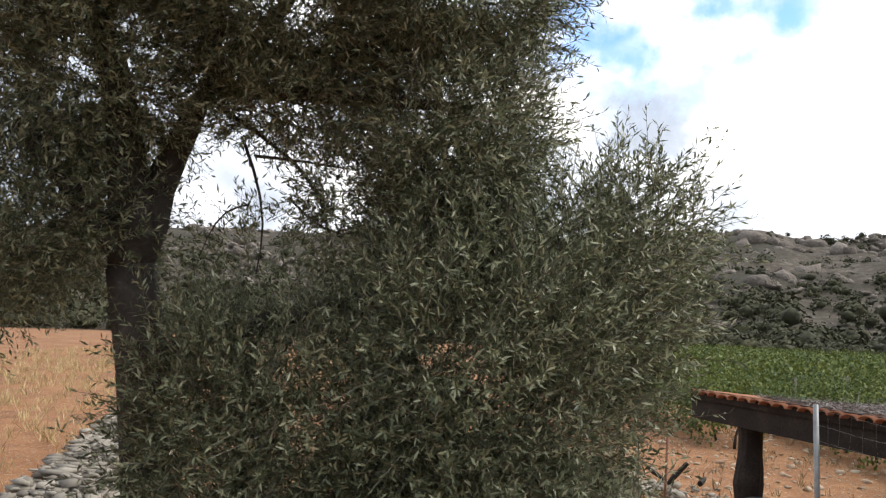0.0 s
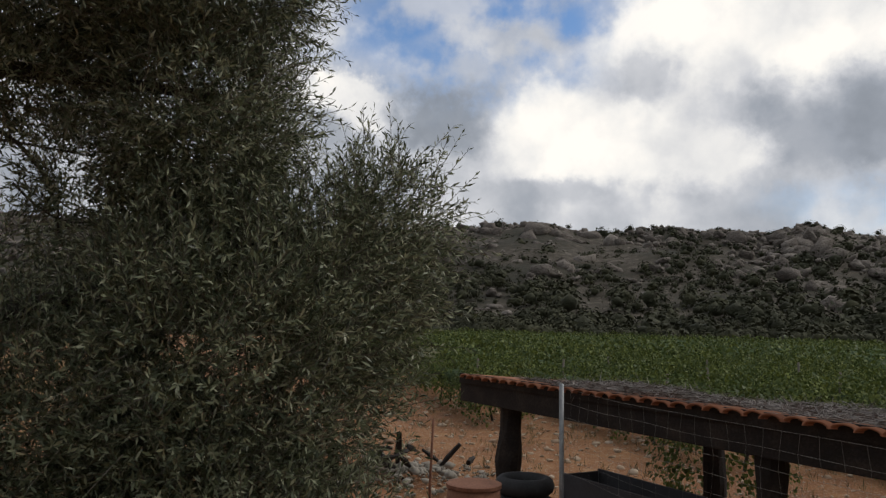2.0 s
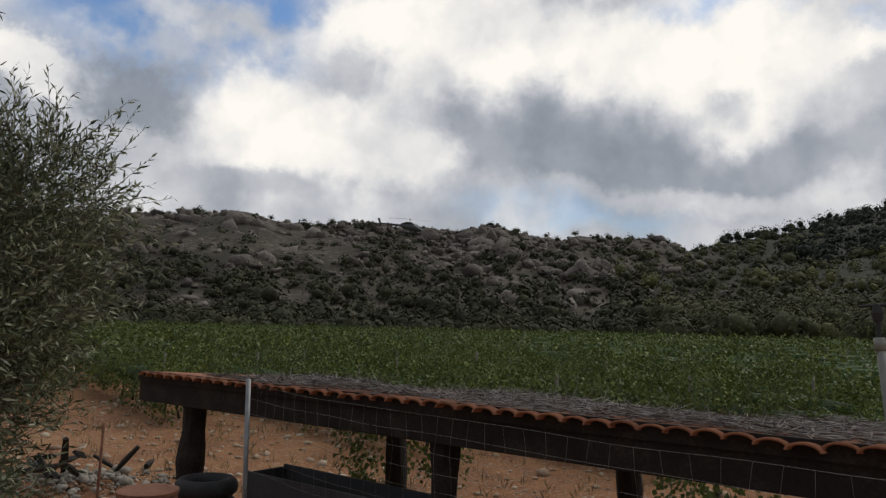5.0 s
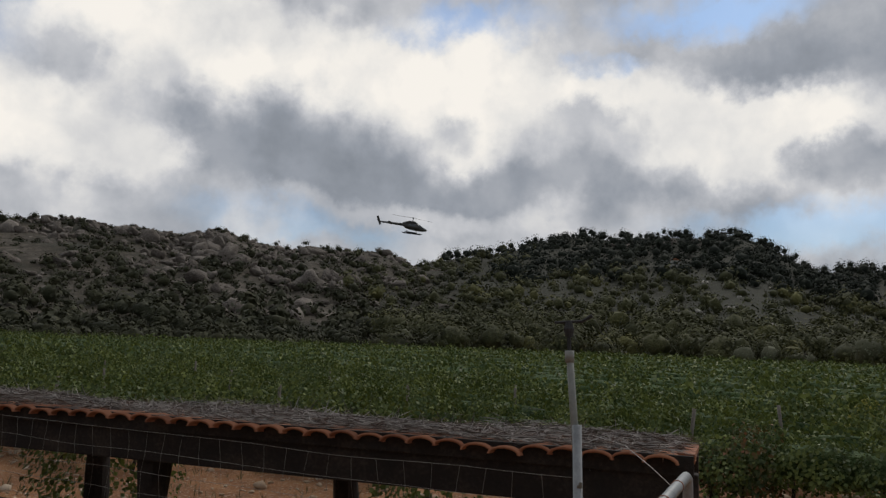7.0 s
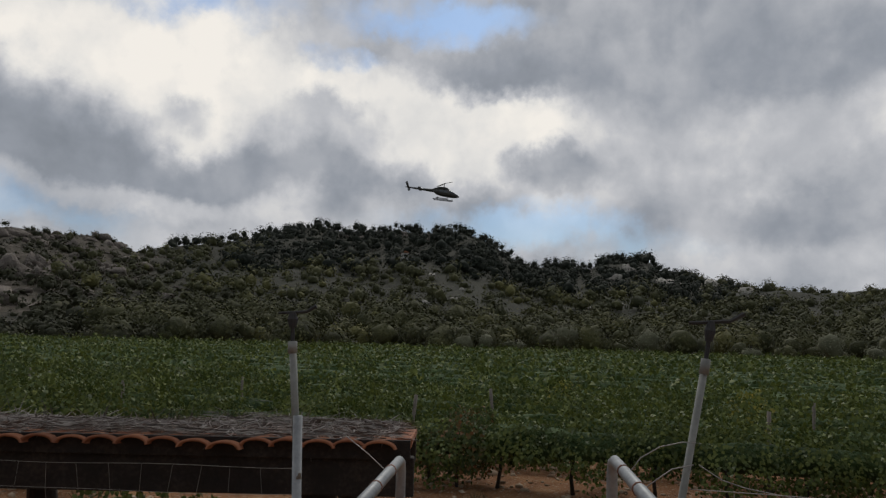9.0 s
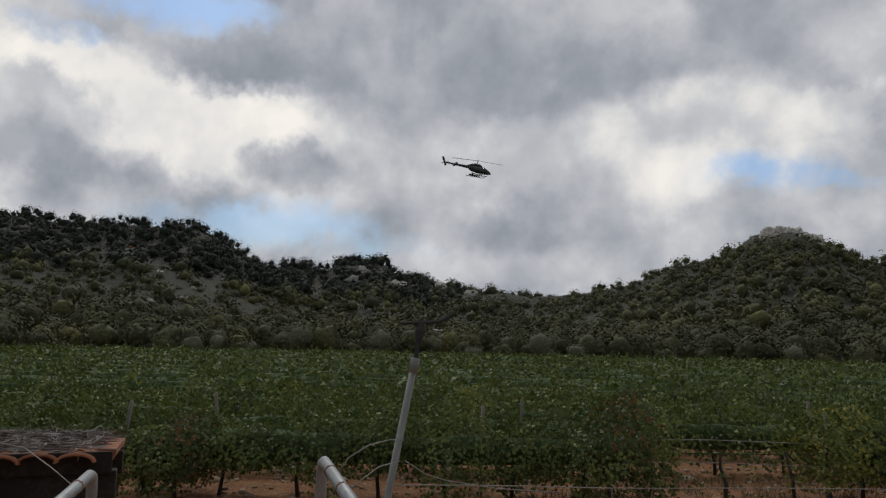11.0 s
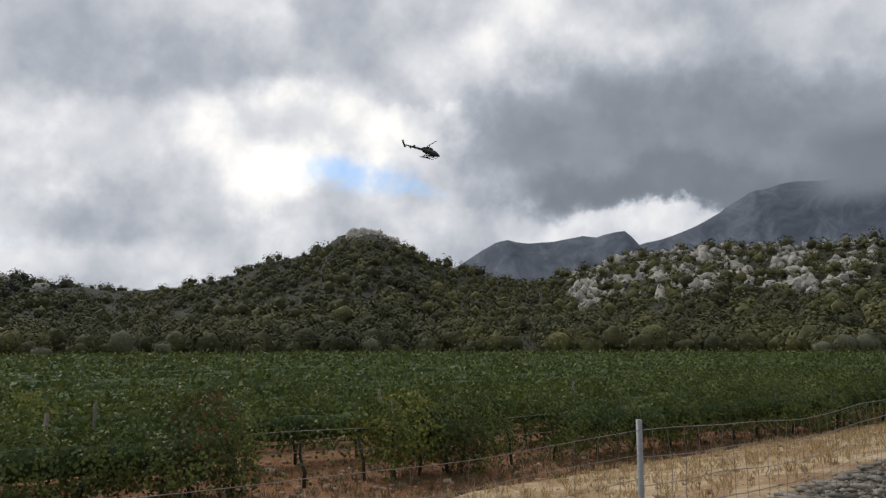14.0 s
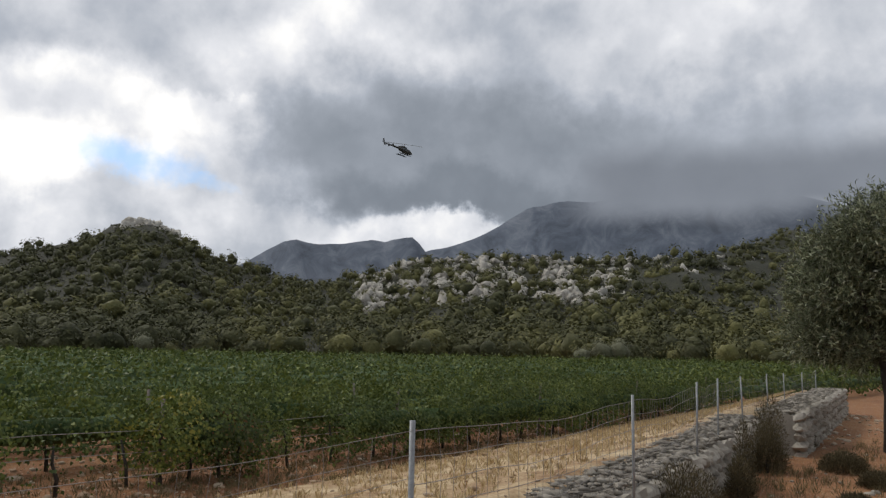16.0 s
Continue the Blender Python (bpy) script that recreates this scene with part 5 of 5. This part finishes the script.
def build_trough():
    """A long dark feed trough standing along the shed's front."""
    d = (EAVE_B - EAVE_A).normalized()
    s = Vector((-d.y, d.x, 0))
    p = EAVE_A + d * 2.15
    t = thing("feed_trough", "long dark sheet-metal feed trough under the shed roof", "trough", Matrix.LocRotScale((p.x, p.y, 0), Euler((0, 0, math.atan2(d.y, d.x))), None))
    L = 3.4
    for y, name in ((0.0, "front_panel"), (0.5, "back_panel")):
        part(name, box(bmesh.new(), L, 0.03, 0.78, (L / 2, y, 0.43), 0.008), SHEET, t)
    for x in (0.02, L - 0.02):
        part("end_panel", box(bmesh.new(), 0.03, 0.46, 0.76, (x, 0.25, 0.42), 0.008), SHEET, t)
    part("bottom", box(bmesh.new(), L - 0.06, 0.46, 0.03, (L / 2, 0.25, 0.3)), SHEET, t)
    for x in (0.3, L - 0.3):
        part("foot_block", box(bmesh.new(), 0.2, 0.5, 0.05, (x, 0.25, 0.02), 0.01), TIMBER, t)


build_trough()
stake_ = new("iron_stake", finished(tube([(1.56, 8.0, -0.1), (1.55, 8.0, 0.6), (1.57, 7.99, 1.3)], 0.014, 7), "iron_stake", RUST, True))
tagged(stake_, "thin rusty iron stake driven into the soil", "stake")


def build_cottage():
    p = bearing(70.9, 0, 262)
    z = float(land(np.array([70.9]), np.array([262.0]))[0])
    t = thing("hut", "tiny pale stone hut among the trees", "hut", Matrix.Translation((p.x, p.y, z)))
    turn = Matrix.Rotation(radians(20), 3, "Z")
    part("wall", box(bmesh.new(), 3.6, 2.6, 4.2, (0, 0, 1.7), turn=turn), CREAM, t)
    bm = bmesh.new()
    v = [bm.verts.new(turn @ Vector(q)) for q in ((-2.0, -1.5, 3.78), (2.0, -1.5, 3.78), (2.0, 1.5, 3.78), (-2.0, 1.5, 3.78), (-2.0, 0, 4.5), (2.0, 0, 4.5))]
    for f in ((0, 1, 5, 4), (2, 3, 4, 5), (1, 2, 5), (3, 0, 4), (3, 2, 1, 0)):
        bm.faces.new([v[i] for i in f])
    part("roof", bm, TERRACOTTA, t)


build_cottage()


def build_cloud():
    """The low cloud that hides the mountain's top: a soft sheet of sky far off."""
    m = bpy.data.materials.new("low_cloud")
    m.use_nodes = True
    n = Nodes(m.node_tree)
    where = n.n.new("ShaderNodeTexCoord").outputs["Object"]
    f = n.noise(where, 0.004, 6.0, 0.5)
    h = n.n.new("ShaderNodeSeparateXYZ")
    n.put(h.inputs[0], where)
    base = n.math("ADD", h.outputs[2], n.math("MULTIPLY", n.math("SUBTRACT", f, 0.5), 90.0))
    thick = n.smooth(base, 190.0, 238.0)
    az = n.math("ARCTAN2", h.outputs[0], n.math("MULTIPLY", h.outputs[1], -1.0))
    thick = n.math("MULTIPLY", thick, n.smooth(n.math("ADD", az, n.math("MULTIPLY", f, 0.12)), radians(37.0), radians(32.5)))
    thick = n.math("MULTIPLY", thick, n.smooth(base, 350.0, 285.0))
    glow = n.n.new("ShaderNodeEmission")
    n.put(glow.inputs[0], n.ramp(f, [(0.3, (0.15, 0.166, 0.194)), (0.7, (0.2, 0.218, 0.25))]))
    clear = n.n.new("ShaderNodeBsdfTransparent")
    both = n.n.new("ShaderNodeMixShader")
    n.put(both.inputs[0], thick)
    n.l.new(clear.outputs[0], both.inputs[1])
    n.l.new(glow.outputs[0], both.inputs[2])
    n.l.new(both.outputs[0], n.n.new("ShaderNodeOutputMaterial").inputs[0])
    azs, zs = np.linspace(140, 178, 30), np.linspace(160, 400, 10)
    A, Z = np.meshgrid(azs, zs)
    v = np.stack([1290 * np.sin(np.radians(A)), 1290 * np.cos(np.radians(A)), Z], -1).reshape(-1, 3)
    i = (np.arange(9)[:, None] * 30 + np.arange(29)[None]).ravel()
    ob = new("backdrop", mesh_of("backdrop", v, np.stack([i, i + 1, i + 31, i + 30], -1), m, True))
    ob.visible_shadow = False
    tagged(ob, "low grey cloud covering the mountain top", "cloud", kind="structure")


build_cloud()

# ---------------------------------------------------------------- the helicopter
def build_helicopter():
    """Local: x ahead, y left, z up; the origin under the mast, at the cabin's middle."""
    h = thing("helicopter", "dark light helicopter with skids, flying low past the hills", "helicopter")
    def body(sections, sides=14):
        bm = bmesh.new()
        rings = []
        for x, w, zt, zb in sections:
            zc, hz = (zt + zb) / 2, (zt - zb) / 2
            rings.append([bm.verts.new((x, w * math.copysign(abs(math.cos(a)) ** 0.8, math.cos(a)), zc + hz * math.copysign(abs(math.sin(a)) ** 0.8, math.sin(a)))) for a in (2 * math.pi * k / sides for k in range(sides))])
        for a, b in zip(rings, rings[1:]):
            for k in range(sides):
                bm.faces.new((a[k], b[k], b[(k + 1) % sides], a[(k + 1) % sides]))
        bm.faces.new(rings[0])
        bm.faces.new(rings[-1][::-1])
        bmesh.ops.recalc_face_normals(bm, faces=bm.faces)
        return bm
    part("fuselage", body([(2.95, 0.1, -0.3, -0.42), (2.6, 0.34, -0.1, -0.58), (2.0, 0.56, 0.18, -0.68), (1.3, 0.66, 0.58, -0.7), (0.5, 0.68, 0.7, -0.66), (-0.5, 0.66, 0.7, -0.56), (-1.2, 0.5, 0.6, -0.4), (-1.9, 0.3, 0.45, 0.0), (-2.3, 0.2, 0.38, 0.1)]), HULL, h, smooth=True)
    part("engine_cowling", body([(1.0, 0.2, 0.8, 0.6), (0.5, 0.38, 1.12, 0.6), (-0.6, 0.4, 1.15, 0.6), (-1.5, 0.3, 0.85, 0.4), (-2.0, 0.15, 0.6, 0.35)]), HULL, h, smooth=True)
    part("tail_boom", body([(-1.8, 0.3, 0.52, -0.05), (-4.2, 0.2, 0.48, 0.08), (-6.4, 0.13, 0.46, 0.2)], 10), HULL, h, "dark tail boom", smooth=True)
    part("windscreen", body([(2.7, 0.26, -0.1, -0.26), (2.35, 0.46, 0.07, -0.16), (1.95, 0.6, 0.27, -0.08), (1.4, 0.672, 0.58, 0.0), (1.2, 0.675, 0.63, 0.0)]), GLASS, h, smooth=True)
    for y in (-0.69, 0.69):
        for x0 in (0.15, -0.6):
            bm = box(bmesh.new(), 0.6, 0.03, 0.42, (x0 + 0.25, y, 0.32), 0.012)
            part("side_window", bm, GLASS, h)
        part("skid", tube([(1.9, y * 1.35, -1.1), (1.6, y * 1.35, -1.25), (-1.7, y * 1.35, -1.27)], 0.075, 8), RUBBER, h, smooth=True)
        part("cargo_basket", box(bmesh.new(), 2.1, 0.3, 0.12, (-0.1, y * 1.5, -1.06), 0.02), RUBBER, h, "dark frame beside the skid")
    for x in (0.9, -0.9):
        part("cross_tube", tube([(x, -0.93, -1.25), (x, -0.6, -0.75), (x, 0.6, -0.75), (x, 0.93, -1.25)], 0.04, 8), HULL, h, smooth=True)
    bm = bmesh.new()
    bmesh.ops.create_cube(bm, size=1.0, matrix=Matrix.Translation((-6.6, 0, 0.55)) @ Matrix.Rotation(radians(-25), 4, "Y") @ Matrix.Diagonal((0.42, 0.06, 1.75, 1)))
    part("tail_fin", bm, HULL, h)
    part("stabiliser", box(bmesh.new(), 0.45, 1.95, 0.05, (-4.3, 0, 0.3), 0.02), HULL, h)
    for y in (-0.97, 0.97):
        part("end_plate", box(bmesh.new(), 0.5, 0.04, 0.5, (-4.35, y, 0.32), 0.015), HULL, h)
    part("mast", tube([(0, 0, 1.05), (0, 0, 1.75)], 0.07, 8), HULL, h, smooth=True)
    rotor = part("main_rotor", tube([(0, 0, -0.06), (0, 0, 0.1)], 0.14, 10), HULL, h, at=pose(0, 0, 1.72))
    for s in (0, 180):
        bm = box(bmesh.new(), 4.7, 0.3, 0.03, (2.6, 0, 0.02), 0.01)
        part("rotor_blade", bm, CREAM, rotor, "pale grey rotor blade", at=pose(0, 0, 0, 3, 1.5, s))
    tail = part("tail_rotor", tube([(0, -0.06, 0), (0, 0.1, 0)], 0.07, 8), HULL, h, at=pose(-6.35, 0.16, 0.36))
    for s in (0, 180):
        part("tail_blade", box(bmesh.new(), 0.75, 0.02, 0.12, (0.42, 0.06, 0), 0.006), HULL, tail, at=pose(0, 0, 0, 0, s, 0))
    return h, rotor, tail


helicopter, main_rotor, tail_rotor = build_helicopter()

FLIGHT = [  # seconds, bearing, elevation, distance from the terrace
    (0.0, -3.0, 5.0, 245), (1.5, 5.0, 5.5, 212), (3.0, 14.2, 6.2, 184), (5.5, 35.9, 6.9, 156), (7.0, 51.1, 8.1, 148), (8.0, 61.9, 9.3, 143), (9.0, 73.0, 10.6, 141),
    (12.0, 104.4, 13.5, 158), (12.5, 108.8, 13.7, 162), (13.5, 117.2, 14.0, 173), (14.5, 124.7, 14.0, 186), (16.0, 134.6, 14.3, 208)]


def motions():
    spots = [(t, bearing(a + 0.6, e, d) + Vector((0.05, 0, EYE))) for t, a, e, d in FLIGHT]
    rows = []
    for i, (t, p) in enumerate(spots):
        q0, q1 = spots[max(i - 1, 0)][1], spots[min(i + 1, len(spots) - 1)][1]
        d = q1 - q0
        rows.append((t, Matrix.Translation(p) @ pose(0, 0, 0, 0, 0, math.degrees(math.atan2(d.y, d.x))) @ pose(0, 0, 0, 4, 6, 0)))
    walk(helicopter, rows)
    turn = 75.0
    walk(main_rotor, [(k / 10, pose(0, 0, 1.72, 0, 0, 20 + turn * k)) for k in range(161)])
    walk(tail_rotor, [(k / 10, pose(-6.35, 0.16, 0.36, 0, 80 * k, 0)) for k in range(161)])


motions()
